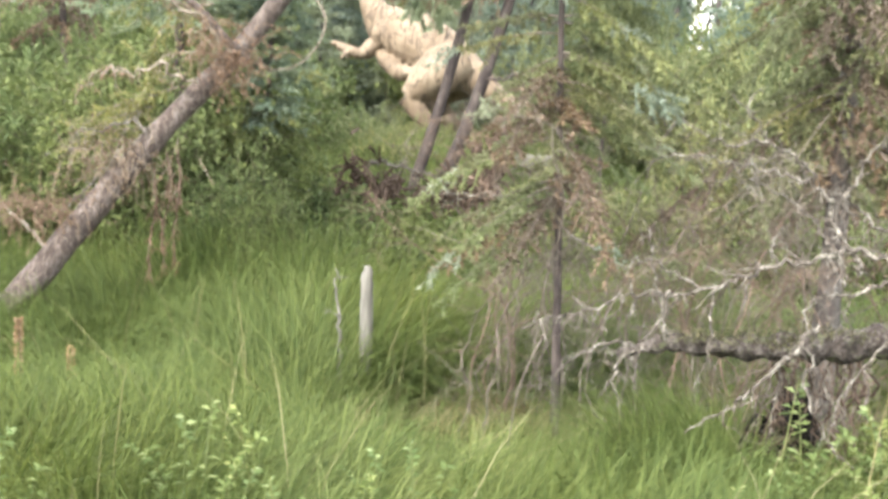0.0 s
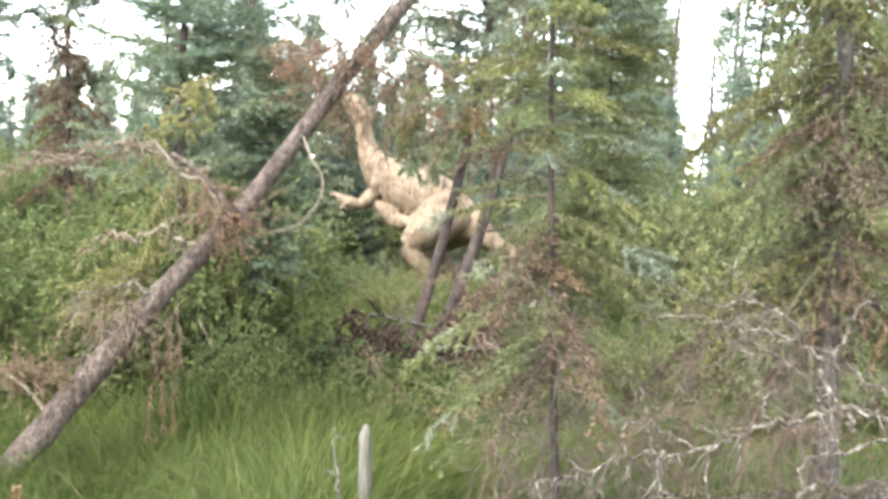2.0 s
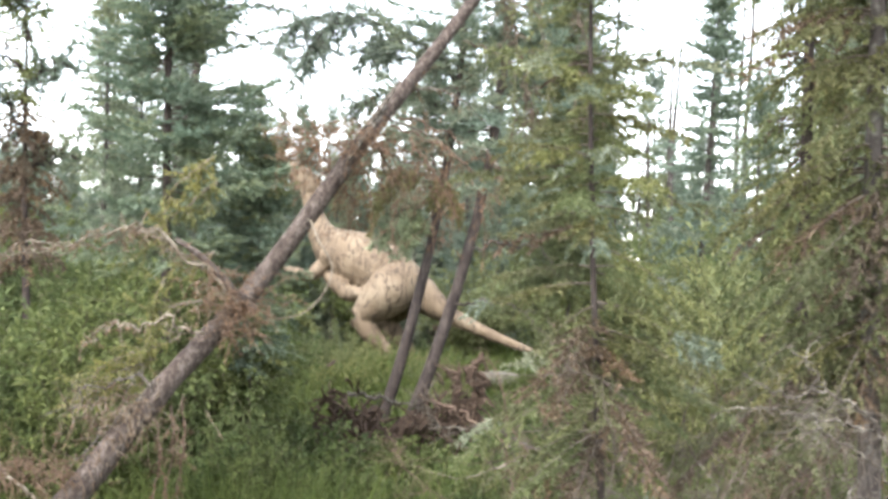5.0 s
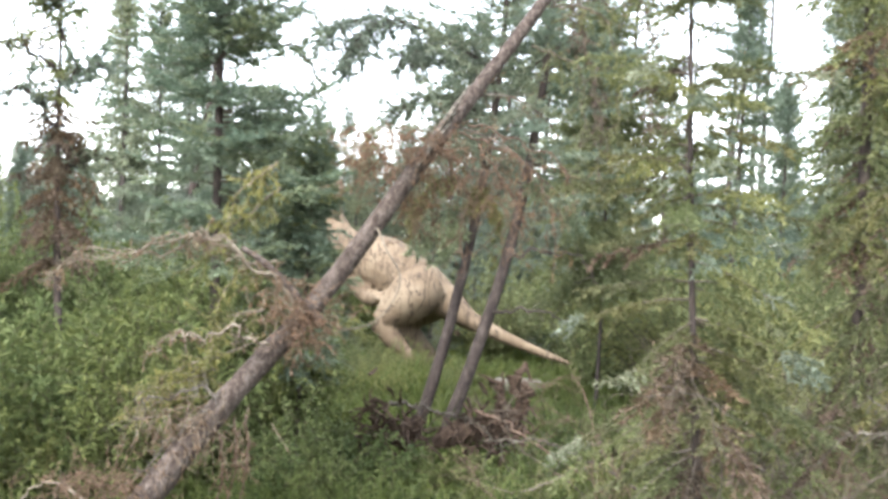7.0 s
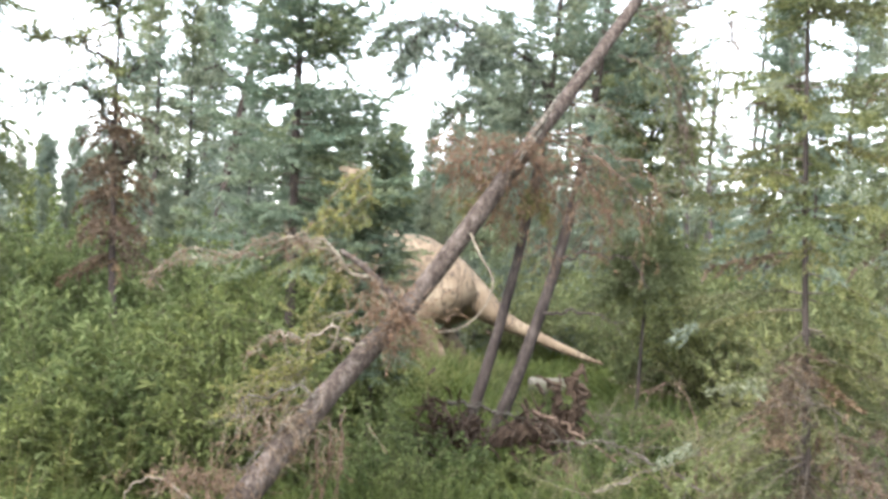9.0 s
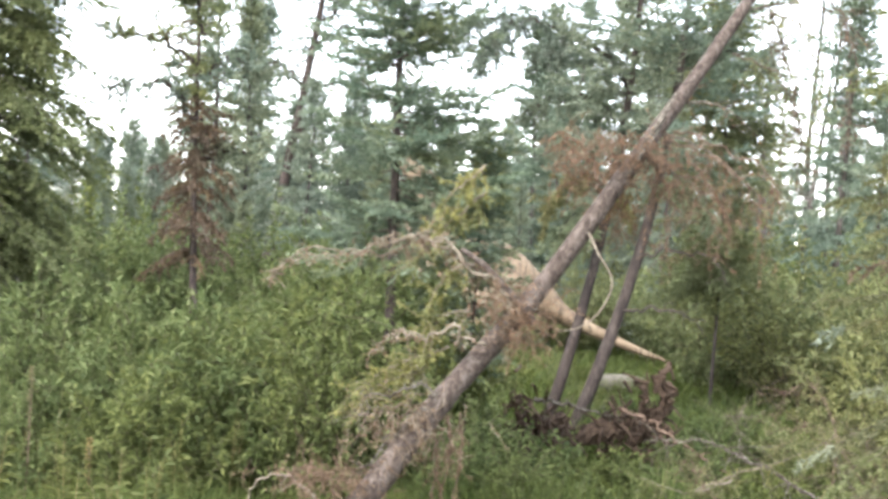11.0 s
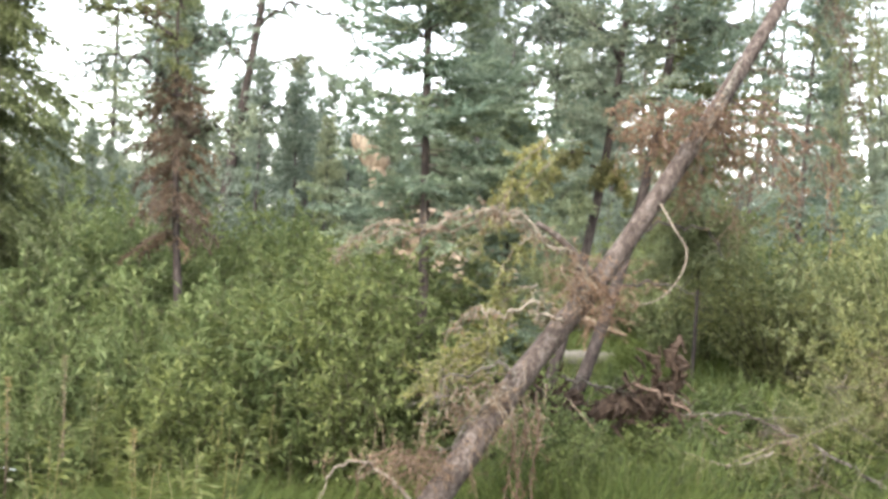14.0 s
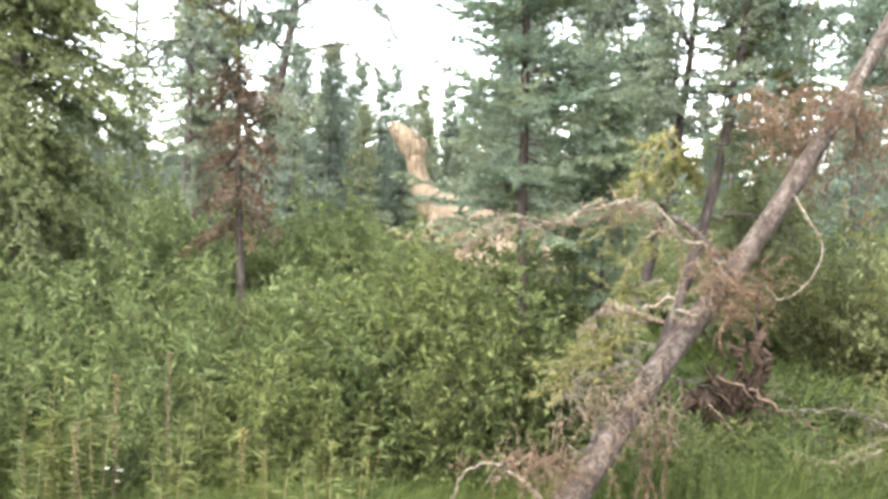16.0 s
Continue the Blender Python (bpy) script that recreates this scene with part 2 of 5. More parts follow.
def tube(g, pts, radii, sides=6, rough=0.0, rg=None, tall=1.0):
    """A tapered stem along the points, closed at both ends. tall: the cross-section's height over its width."""
    p = np.asarray(pts, float)
    r = np.broadcast_to(np.asarray(radii, float), (len(p),))
    t = unit(np.gradient(p, axis=0))
    most = np.abs(t).max(0)
    ref = np.eye(3)[2 if most[2] < 0.95 else int(most[1] < most[0])]
    s = unit(np.cross(t, ref))
    u = np.cross(s, t)
    a = np.arange(sides) * 2 * np.pi / sides
    rr = r[:, None] * (1 + (rough * rg.normal(size=(len(p), sides)) if rough else 0) + np.zeros((len(p), sides)))
    v = p[:, None] + rr[..., None] * (np.cos(a)[None, :, None] * s[:, None] + tall * np.sin(a)[None, :, None] * u[:, None])
    k, j = np.meshgrid(np.arange(len(p) - 1), np.arange(sides), indexing="ij")
    j2 = (j + 1) % sides
    g.add(v, np.stack((k * sides + j, k * sides + j2, (k + 1) * sides + j2, (k + 1) * sides + j), -1).reshape(-1, 4))
    for ring, order in ((v[0], -1), (v[-1], 1)):
        g.add(ring, np.arange(sides)[::order][None])


def needles(g, p, d, length, width, rg):
    n = len(p)
    s = unit(np.cross(d, rg.normal(size=(n, 3)))) * (np.broadcast_to(width, (n,)) / 2)[:, None]
    tip = p + d * np.broadcast_to(length, (n,))[:, None]
    g.add(np.stack((p - s, p + s, tip), 1), np.arange(3 * n).reshape(-1, 3))


def leaves(g, p, d, length, width, rg):
    """Folded pointed leaves."""
    n = len(p)
    length, width = np.broadcast_to(length, (n,))[:, None], np.broadcast_to(width, (n,))[:, None]
    s = unit(np.cross(d, rg.normal(size=(n, 3)) * 0.6 + [0, 0, 1]))
    up = np.cross(s, d)
    mid = p + d * length * 0.45
    v = np.stack((p, mid + s * width / 2 + up * width * 0.25, p + d * length - up * length * 0.12, mid - s * width / 2 + up * width * 0.25), 1)
    i = np.arange(n)[:, None] * 4
    g.add(v, np.concatenate((i + [[0, 1, 2]], i + [[0, 2, 3]])))


def along(segs, density, rg):
    """Random places on the segments, and the segments' directions there."""
    a, b = np.array([s[0] for s in segs]), np.array([s[1] for s in segs])
    ln = np.linalg.norm(b - a, axis=1)
    k = np.repeat(np.arange(len(a)), np.maximum(1, (ln * density + rg.random(len(a))).astype(int)))
    u = rg.random(len(k))[:, None]
    return a[k] + (b[k] - a[k]) * u, unit(b[k] - a[k])


def gz(x, y):
    """The ground's height."""
    far = min(1.0, math.hypot(x, y) / 30)
    return 0.05 * noise.noise((x * 0.5, y * 0.5, 0)) + 0.1 * min(1.0, max(0.0, (y - 6) / 8)) + 0.35 * far * noise.noise((x * 0.07, y * 0.07, 3))


# ---- plants ----
def spruce_parts(seed, height, reach, girth, start=0.08, step=0.13, per=5, droop=0.35, lift=0.2, twig=0.16, needle=(0.024, 0.005), density=230,
                 bend=(0, 0), bare=0.0, hang=0.0, sides=8, profile=0.8, bowed=0.0):
    """Trunk, limbs and needles of a spruce that stands at the origin. bend: how far the top leans; bowed: how early it straightens up again."""
    rg = np.random.default_rng(seed)

    def stem(h):
        f = h / height
        k = f if not bowed else f * (1 + bowed * (1 - f))
        w = 0.02 * height
        return np.array([bend[0] * k + w * 0.3 * math.sin(5 * f + seed), bend[1] * k + w * 0.3 * math.sin(4 * f + 2 * seed), h])

    trunk, boughs = Geo(), []
    hs = np.linspace(-0.15, height, 26)
    tube(trunk, [stem(h) for h in hs], girth * (1 - np.clip(hs / height, 0, 1) * 0.93) ** 0.9, sides, 0.05, rg)
    h = height * start
    while h < height * 0.985:
        f = 1 - h / height
        whorl = rg.uniform(0.6, 1.2)
        for _ in range(max(2, rg.poisson(per))):
            if rg.random() < bare * f:
                continue
            wood, green = Geo(), Geo()
            ln = reach * (min(1.0, f / max(1e-3, 1 - start)) ** profile) * whorl * rg.uniform(0.5, 1.2) + 0.05
            az = rg.uniform(0, 2 * np.pi)
            out = np.array([math.cos(az), math.sin(az), 0.0])
            side = np.array([-out[1], out[0], 0.0])
            slope = 0.75 * (1 - f) ** 1.5 - 0.35 * f + rg.normal() * 0.12
            s = np.linspace(0, 1, 6)[:, None]
            wander = side * rg.normal() * 0.15
            p = stem(h + rg.uniform(0, step)) + ln * (out * s + wander * s ** 2 + np.array([0, 0, 1.0]) * (slope * s - droop * f ** 0.5 * s ** 2 + lift * s ** 3))
            tube(wood, p, (girth * 0.13 + 0.003) * (0.4 + 0.6 * f) * (1.05 - s[:, 0]), 4 if girth < 0.06 else 3)
            segs = [(p[i], p[i + 1]) for i in range(1, 5)]
            for q in np.linspace(0.15, 0.97, max(3, int(ln / (0.3 * twig) * 0.8))):
                k = min(4, int(q * 5))
                at = p[k] + (p[k + 1] - p[k]) * (q * 5 - k)
                fwd = unit(p[k + 1] - p[k])
                for sgn in (-1, 1):
                    d = unit(fwd * 0.75 + sgn * side * rg.uniform(0.4, 1.0) + np.array([0, 0, rg.normal() * 0.25 - 0.25 * f - hang]))
                    segs.append((at, at + d * twig * rg.uniform(0.4, 1.15) * (1.15 - 0.55 * q)))
            p, d = along(segs, density, rg)
            n = len(p)
            d = unit(d * 0.8 + unit(rg.normal(size=(n, 3))) * 0.75 + np.array([0, 0, 0.08]))
            needles(green, p, d, needle[0] * rg.uniform(0.7, 1.25, n), needle[1] * rg.uniform(0.8, 1.3, n), rg)
            boughs.append((wood, green, f))
        h += step * rg.uniform(0.7, 1.3) * (0.55 + 0.6 * f)
    return trunk, boughs


def joined(geos):
    g = Geo()
    for q in geos:
        for v, f in zip(q.v, q.f):
            g.v.append(v)
            g.f.append(f + g.n)
        g.n += q.n
    return g


def spruce(label, at, turn=0.0, mat=None, wood=None, group="", name="spruce_tree", near=False, tips=None, dry=0.0, thin=0.0, **kw):
    """near: every bough is a part of its own, with its needles. dry: the share of the lower boughs that have turned brown. thin: the upper share of the crown that has few boughs."""
    t, boughs = spruce_parts(**kw)
    ob = thing(name, label, "tree", group, at, turn)
    part("trunk", t, wood or M_BARK, ob, smooth=True)
    rg = np.random.default_rng(kw["seed"] + 1000)
    if near:
        for w, g, f in boughs:
            if f < thin and rg.random() < 0.25:
                continue
            b = part("bough", w, M_STICK, ob)
            kind = M_DEAD_DULL if rg.random() < dry * max(0, f - 0.35) / 0.5 else mat
            if isinstance(kind, tuple):
                kind = kind[rg.integers(len(kind))]
            if tips and kind is not M_DEAD_DULL and f < 0.78 and rg.random() < 0.34:
                # the young growth at the bough's end
                v = np.concatenate(g.v).reshape(-1, 3, 3)
                far = np.linalg.norm(v.mean(1) - w.v[0][0], axis=1)
                end = far > rg.uniform(0.62, 0.78) * far.max()
                g, young = Geo(), Geo()
                for q, half in ((g, v[~end]), (young, v[end])):
                    q.add(half, np.arange(3 * len(half)).reshape(-1, 3))
                part("tip_needles", young, tips, b, "pale grey-green young tips")
            part("needles", g, kind or M_SPRUCE, b)
    else:
        tagged(part("branchwork", joined([w for w, g, f in boughs]), wood or M_BARK, ob), kind="stuff")
        tagged(part("crown", joined([g for w, g, f in boughs]), mat or M_SPRUCE, ob), kind="stuff")
    return ob


def bush_parts(seed, height, reach, stems=26, leaf=(0.055, 0.02), count=2600, bare=1):
    """Many arching stems with side shoots, and pointed leaves along them. bare: how many of the seven joints have none, from the foot."""
    rg = np.random.default_rng(seed)
    wood, green = Geo(), Geo()
    segs = []
    for _ in range(stems):
        az, r = rg.uniform(0, 2 * np.pi), reach * math.sqrt(rg.random())
        out = np.array([math.cos(az), math.sin(az), 0])
        h = height * rg.uniform(0.55, 1.08) * (1 - 0.35 * (r / reach) ** 2)
        s = np.linspace(0, 1, 7)[:, None]
        p = out * 0.15 * reach * rg.random() + out * r * s ** 1.4 + np.array([0, 0, 1]) * (h * s - 0.12 * h * s ** 3) + rg.normal(size=(7, 3)) * 0.02 * s
        p[0, 2] = -0.08
        tube(wood, p, 0.009 * (1.1 - s[:, 0]), 3)
        for i in range(bare, 6):
            segs.append((p[i], p[i + 1]))
            for _ in range(3):
                d = unit(rg.normal(size=3) * 0.8 + out * 0.4 + [0, 0, 0.6])
                q = p[i] + (p[i + 1] - p[i]) * rg.random()
                e = q + d * rg.uniform(0.1, 0.32) * height * 0.55
                segs.append((q, e))
                if rg.random() < 0.5:
                    tube(wood, [q, e], [0.004, 0.001], 3)
    total = sum(np.linalg.norm(b - a) for a, b in segs)
    p, d = along(segs, count / total, rg)
    n = len(p)
    d = unit(d * 0.55 + unit(rg.normal(size=(n, 3))) * 0.8 + np.array([0, 0, 0.05]))
    leaves(green, p, d, leaf[0] * rg.uniform(0.6, 1.3, n), leaf[1] * rg.uniform(0.7, 1.3, n), rg)
    return wood, green


def bush(label, at, turn=0.0, mat=None, group="", name="willow_bush", **kw):
    w, g = bush_parts(**kw)
    ob = thing(name, label, "bush", group, at, turn)
    tagged(part("branchwork", w, M_STEM, ob), kind="stuff")
    tagged(part("foliage", g, mat or M_WILLOW, ob), kind="stuff")
    return ob


def dead_branch(g, pts, girth, seed, twigs=14, twig=0.22, sides=5, spread=1.0, hang=0.3, crook=0.0):
    """A bare branch along a line, with crooked side twigs. Returns the twigs as segments."""
    rg = np.random.default_rng(seed)
    p = spline(pts, 6 * len(pts))
    p[1:-1] += rg.normal(size=(len(p) - 2, 3)) * girth * 0.6
    if crook:
        p[2:-1] += np.array([noise.noise_vector((seed, 9.0 * i / len(p) * len(pts) / 4, 0)) for i in range(2, len(p) - 1)]) * crook
    tube(g, p, girth * (1.05 - 0.8 * np.linspace(0, 1, len(p))), sides, 0.08, rg)
    segs = [(p[i], p[i + 1]) for i in range(len(p) - 1)]
    t = unit(np.gradient(p, axis=0))
    for _ in range(twigs):
        i = rg.integers(2, len(p) - 1)
        d = unit(t[i] * 0.5 + rg.normal(size=3) * spread + np.array([0, 0, -hang]))
        ln = twig * rg.uniform(0.35, 1.2)
        a = p[i]
        line = [a]
        for k in range(3):
            a = a + d * ln / 3
            d = unit(d + rg.normal(size=3) * 0.3 + np.array([0, 0, -0.15 * hang]))
            line.append(a)
        tube(g, line, girth * 0.33 * np.array([1, 0.75, 0.5, 0.2]), 3)
        segs += [(line[k], line[k + 1]) for k in range(3)]
        if ln > twig * 0.6:
            e = line[2] + unit(d + rg.normal(size=3) * 0.8) * ln * 0.4
            tube(g, [line[2], (line[2] + e) / 2 + rg.normal(size=3) * 0.01, e], girth * np.array([0.2, 0.15, 0.08]), 3)
            segs.append((line[2], e))
    return segs


def dead_needles(g, segs, seed, density=160, size=(0.022, 0.004), hang=0.5):
    rg = np.random.default_rng(seed)
    p, d = along(segs, density, rg)
    n = len(p)
    d = unit(d * 0.4 + unit(rg.normal(size=(n, 3))) * 0.8 + np.array([0, 0, -hang]))
    needles(g, p, d, size[0] * rg.uniform(0.6, 1.5, n), size[1] * rg.uniform(0.7, 1.4, n), rg)


def tangle(center, size, seed, count, girth=0.006, drop=0.2, reach=1.0):
    """A knot of short crooked twigs round a place: wood, and the segments for its needles."""
    rg = np.random.default_rng(seed)
    g, segs = Geo(), []
    for _ in range(count):
        a = np.array(center) + rg.normal(size=3) * np.array(size) * 0.45
        d = unit(rg.normal(size=3) + np.array([0, 0, -drop]))
        line = [a]
        for k in range(4):
            a = a + d * rg.uniform(0.02, 0.055) * reach
            d = unit(d + rg.normal(size=3) * 0.38 + np.array([0, 0, -drop * 0.25]))
            line.append(a)
        tube(g, line, girth * np.array([1, 0.85, 0.65, 0.45, 0.2]), 3)
        segs += [(line[k], line[k + 1]) for k in range(4)]
    return g, segs


def grass(g, xy, heights, widths, rg, lean=0.55):
    """Arching blades of four joints each, which lean together in patches."""
    n = len(xy)
    z = np.array([gz(x, y) for x, y in xy])
    base = np.column_stack((xy, z - 0.02))
    az = np.array([7.0 * noise.noise((x * 0.8, y * 0.8, 2)) for x, y in xy]) + rg.normal(size=n) * 0.8
    out = np.column_stack((np.cos(az), np.sin(az), np.zeros(n))) * (lean * rg.gamma(3.0, 0.4, n))[:, None]
    side = np.column_stack((-np.sin(az + rg.normal(size=n)), np.cos(az + rg.normal(size=n)), np.zeros(n)))
    rows = []
    for s, w in ((0, 1.0), (0.4, 0.95), (0.75, 0.65), (1.0, 0.0)):
        c = base + heights[:, None] * (out * s ** 2 + np.array([0, 0, 1.0]) * (s - 0.28 * np.minimum(2.2, np.linalg.norm(out, axis=1))[:, None] * s ** 2.5))
        rows += [c - side * (widths * w / 2)[:, None], c + side * (widths * w / 2)[:, None]] if w else [c]
    i = np.arange(n)[:, None] * 7
    g.add(np.stack(rows, 1), np.concatenate([i + [[a, b, c]] for a, b, c in ((0, 1, 3), (0, 3, 2), (2, 3, 5), (2, 5, 4), (4, 5, 6))]))


# ---- the ground ----
def ground_sheet():
    ax = np.unique(np.concatenate((np.linspace(-12, 12, 97), np.sign(np.linspace(-1, 1, 61)) * np.abs(np.linspace(-1, 1, 61)) ** 3 * 900)))
    ay = np.unique(np.concatenate((np.linspace(-4, 24, 113), 10 + np.sign(np.linspace(-1, 1, 61)) * np.abs(np.linspace(-1, 1, 61)) ** 3 * 900)))
    g = Geo()
    v = np.array([(x, y, gz(x, y)) for y in ay for x in ax])
    i, j = np.meshgrid(np.arange(len(ay) - 1), np.arange(len(ax) - 1), indexing="ij")
    k = (i * len(ax) + j).reshape(-1, 1)
    g.add(v, k + [[0, 1, len(ax) + 1, len(ax)]])
    return tagged(part("ground", g, M_GROUND, smooth=True), "mossy forest clearing ground under tall grass", "ground", kind="structure")


ground_sheet()


# ---- the leaning dead tree ----
def leaning_tree():
    ob = thing("leaning_dead_tree", "leaning dead spruce trunk with flaking bark and brown twig clumps", "tree", at=(-2.42, 6.3, 0.0))
    o = np.array([-2.42, 6.3, 0.0])
    rg = np.random.default_rng(3)
    line = spline(np.array([(-2.42, 5.82, -0.25), (-1.82, 6.04, 0.59), (-1.47, 6.2, 1.07), (-1.04, 6.34, 1.6), (-0.545, 6.46, 2.34), (-0.016, 6.8, 3.12), (0.55, 7.15, 4.05),
                            (1.1, 7.45, 5.0)]) - o, 70)
    g = Geo()
    tube(g, line, np.interp(np.linspace(0, 1, 70), [0, 0.1, 0.45, 0.75, 1], [0.08, 0.07, 0.05, 0.033, 0.012]), 14, 0.035, rg)
    part("trunk", g, M_BARK_LEAN, ob, smooth=True)
    # split wood at the old scar
    g = Geo()
    for k, (a, b) in enumerate((((-0.58, 6.36, 2.32), (-0.36, 6.5, 2.68)), ((-0.62, 6.34, 2.22), (-0.42, 6.46, 2.54)))):
        a, b = np.array(a) - o, np.array(b) - o
        tube(g, [a, (a + b) / 2 + [0.01, -0.025, 0.01], b], [0.009, 0.016, 0.006], 5)
    part("split_wood", g, M_LICHEN, ob, "pale splintered strips of wood")
    # the long arching dead bough
    g = Geo()
    bough = np.array([(-1.12, 6.2, 1.5), (-1.32, 6.17, 1.69), (-1.52, 6.16, 1.83), (-1.67, 6.17, 1.855), (-1.95, 6.19, 1.76), (-2.22, 6.22, 1.735), (-2.37, 6.24, 1.6)]) - o
    sg = dead_branch(g, bough, 0.009, 11, 90, 0.085, spread=0.9, hang=0.5, crook=0.05)
    sg += dead_branch(g, bough[1:7] + np.array([[0.02, 0.05, -0.03]]), 0.007, 12, 60, 0.085, spread=0.9, hang=0.6, crook=0.07)
    sg += dead_branch(g, bough[2:6] + np.array([[0.0, -0.03, 0.0]]), 0.006, 14, 36, 0.08, spread=0.9, hang=0.8, crook=0.09)
    b = part("bough", g, M_PALE_TWIG, ob, "arching pale grey dead bough")
    n = Geo()
    dead_needles(n, sg, 5, 45, (0.022, 0.005), 0.6)
    part("needles", n, M_DEAD_NEEDLE, b, "brown withered needles")
    # the stout limb that carries it
    g = Geo()
    tube(g, spline(np.array([(-1.06, 6.3, 1.47), (-1.14, 6.22, 1.55), (-1.24, 6.19, 1.66), (-1.33, 6.18, 1.74), (-1.43, 6.17, 1.8)]) - o, 16), np.linspace(0.03, 0.012, 16), 9, 0.1, rg)
    part("limb", g, M_BARK_LEAN, ob, smooth=True)
    g, sg = tangle(np.array((-1.22, 6.17, 1.62)) - o, (0.12, 0.06, 0.12), 190, 24, 0.002, 0.5, 1.0)
    t = tagged(part("twig_clump", g, M_TWIG, ob, "clump of fine dry twigs"), kind="stuff")
    n = Geo()
    dead_needles(n, sg, 191, 110, (0.021, 0.0042), 0.6)
    part("needles", n, M_DEAD_NEEDLE, t, "brown withered needles")
    # the shorter bough below
    g = Geo()
    sg = dead_branch(g, np.array([(-1.28, 6.2, 1.34), (-1.45, 6.12, 1.4), (-1.6, 6.1, 1.38), (-1.74, 6.1, 1.36), (-1.84, 6.1, 1.26)]) - o, 0.008, 13, 60, 0.09, spread=0.9, hang=0.5, crook=0.06)
    b = part("bough", g, M_PALE_TWIG, ob)
    n = Geo()
    dead_needles(n, sg, 6, 45, (0.022, 0.005), 0.5)
    part("needles", n, M_DEAD_NEEDLE, b, "brown withered needles")
    # the thin twig bent in a loop
    g = Geo()
    lp = spline(np.array([(-0.8, 6.36, 1.95), (-0.74, 6.3, 1.82), (-0.67, 6.28, 1.7), (-0.7, 6.28, 1.57), (-0.8, 6.28, 1.46), (-0.94, 6.28, 1.42)]) - o, 26)
    tube(g, lp, np.linspace(0.0065, 0.003, 26), 6)
    part("twig", g, M_PALE_TWIG, ob, "pale bare twig bent in a loop")
    # branches on the far side, near the scar
    g = Geo()
    sg = []
    for k, pts in enumerate((((-0.45, 6.5, 2.48), (-0.2, 6.5, 2.4), (0.06, 6.5, 2.2), (0.2, 6.5, 2.1)), ((-0.35, 6.6, 2.65), (-0.1, 6.6, 2.64), (0.1, 6.6, 2.5)),
                             ((-0.53, 6.45, 2.35), (-0.3, 6.5, 2.25), (-0.18, 6.5, 2.3), (-0.2, 6.5, 2.42)), ((0.2, 6.95, 3.5), (0.6, 6.9, 3.55), (0.9, 6.8, 3.3), (0.95, 6.8, 2.95)),
                             ((0.05, 6.85, 3.22), (0.45, 6.8, 3.25), (0.75, 6.8, 3.05)), ((0.4, 7.05, 3.8), (0.1, 6.9, 3.75), (-0.2, 6.8, 3.55)))):
        sg += dead_branch(g, np.array(pts) - o, 0.007, 20 + k, 16, 0.2, spread=0.8, hang=0.5)
    b = part("dead_branch", g, M_LICHEN, ob, "bare pale dead branches")
    n = Geo()
    dead_needles(n, sg, 7, 25, (0.024, 0.004), 0.6)
    part("needles", n, M_DEAD_NEEDLE, b)
    # withered boughs that hang on the far side of the scar
    for k, pts in enumerate((((-0.4, 6.5, 2.44), (-0.2, 6.45, 2.36), (-0.04, 6.42, 2.27), (0.08, 6.4, 2.05), (0.1, 6.4, 1.78)), ((-0.36, 6.5, 2.48), (-0.1, 6.5, 2.42), (0.12, 6.48, 2.3), (0.22, 6.45, 2.1)),
                             ((-0.5, 6.48, 2.38), (-0.4, 6.5, 2.2), (-0.36, 6.5, 2.0), (-0.38, 6.5, 1.82)), ((-0.3, 6.48, 2.38), (-0.16, 6.45, 2.2), (-0.08, 6.45, 2.0), (-0.12, 6.45, 1.84)),
                             ((-0.75, 6.42, 2.2), (-0.82, 6.5, 2.36), (-0.92, 6.55, 2.44), (-1.02, 6.6, 2.4)),
                             ((-0.75, 6.45, 2.15), (-0.7, 6.6, 2.3), (-0.6, 6.65, 2.28), (-0.5, 6.65, 2.1), (-0.52, 6.65, 1.95)), ((-0.62, 6.5, 2.25), (-0.64, 6.62, 2.15), (-0.59, 6.65, 2.02), (-0.62, 6.65, 1.9)))):
        g = Geo()
        sg = dead_branch(g, np.array(pts) - o, 0.006, 70 + k, 26, 0.16, spread=0.8, hang=0.7, crook=0.05)
        b = part("dead_bough", g, M_TWIG, ob, "withered hanging bough with rusty needles")
        n = Geo()
        dead_needles(n, sg, 80 + k, 55, (0.024, 0.0046), 0.6)
        part("needles", n, M_DEAD_NEEDLE, b)
    # olive-brown boughs that hang from the upper trunk
    for k, pts in enumerate((((0.1, 6.85, 3.2), (0.34, 6.8, 3.15), (0.45, 6.75, 2.8), (0.42, 6.75, 2.4)), ((0.2, 6.95, 3.4), (0.55, 6.85, 3.3), (0.66, 6.8, 2.9), (0.6, 6.8, 2.45)),
                             ((-0.02, 6.75, 2.95), (0.2, 6.7, 2.85), (0.28, 6.68, 2.5), (0.25, 6.66, 2.1)), ((0.15, 6.9, 3.3), (0.3, 6.8, 3.0), (0.34, 6.75, 2.6), (0.36, 6.7, 2.2)))):
        g = Geo()
        sg = dead_branch(g, np.array(pts) - o, 0.006, 170 + k, 60, 0.17, spread=0.8, hang=0.6, crook=0.05)
        b = part("dead_bough", g, M_STICK, ob, "drooping dying bough with olive-brown needles")
        n = Geo()
        dead_needles(n, sg, 175 + k, 120, (0.026, 0.0055), 0.5)
        part("needles", n, M_DEAD_DULL if k % 2 else M_SPRUCE_OLIVE, b)
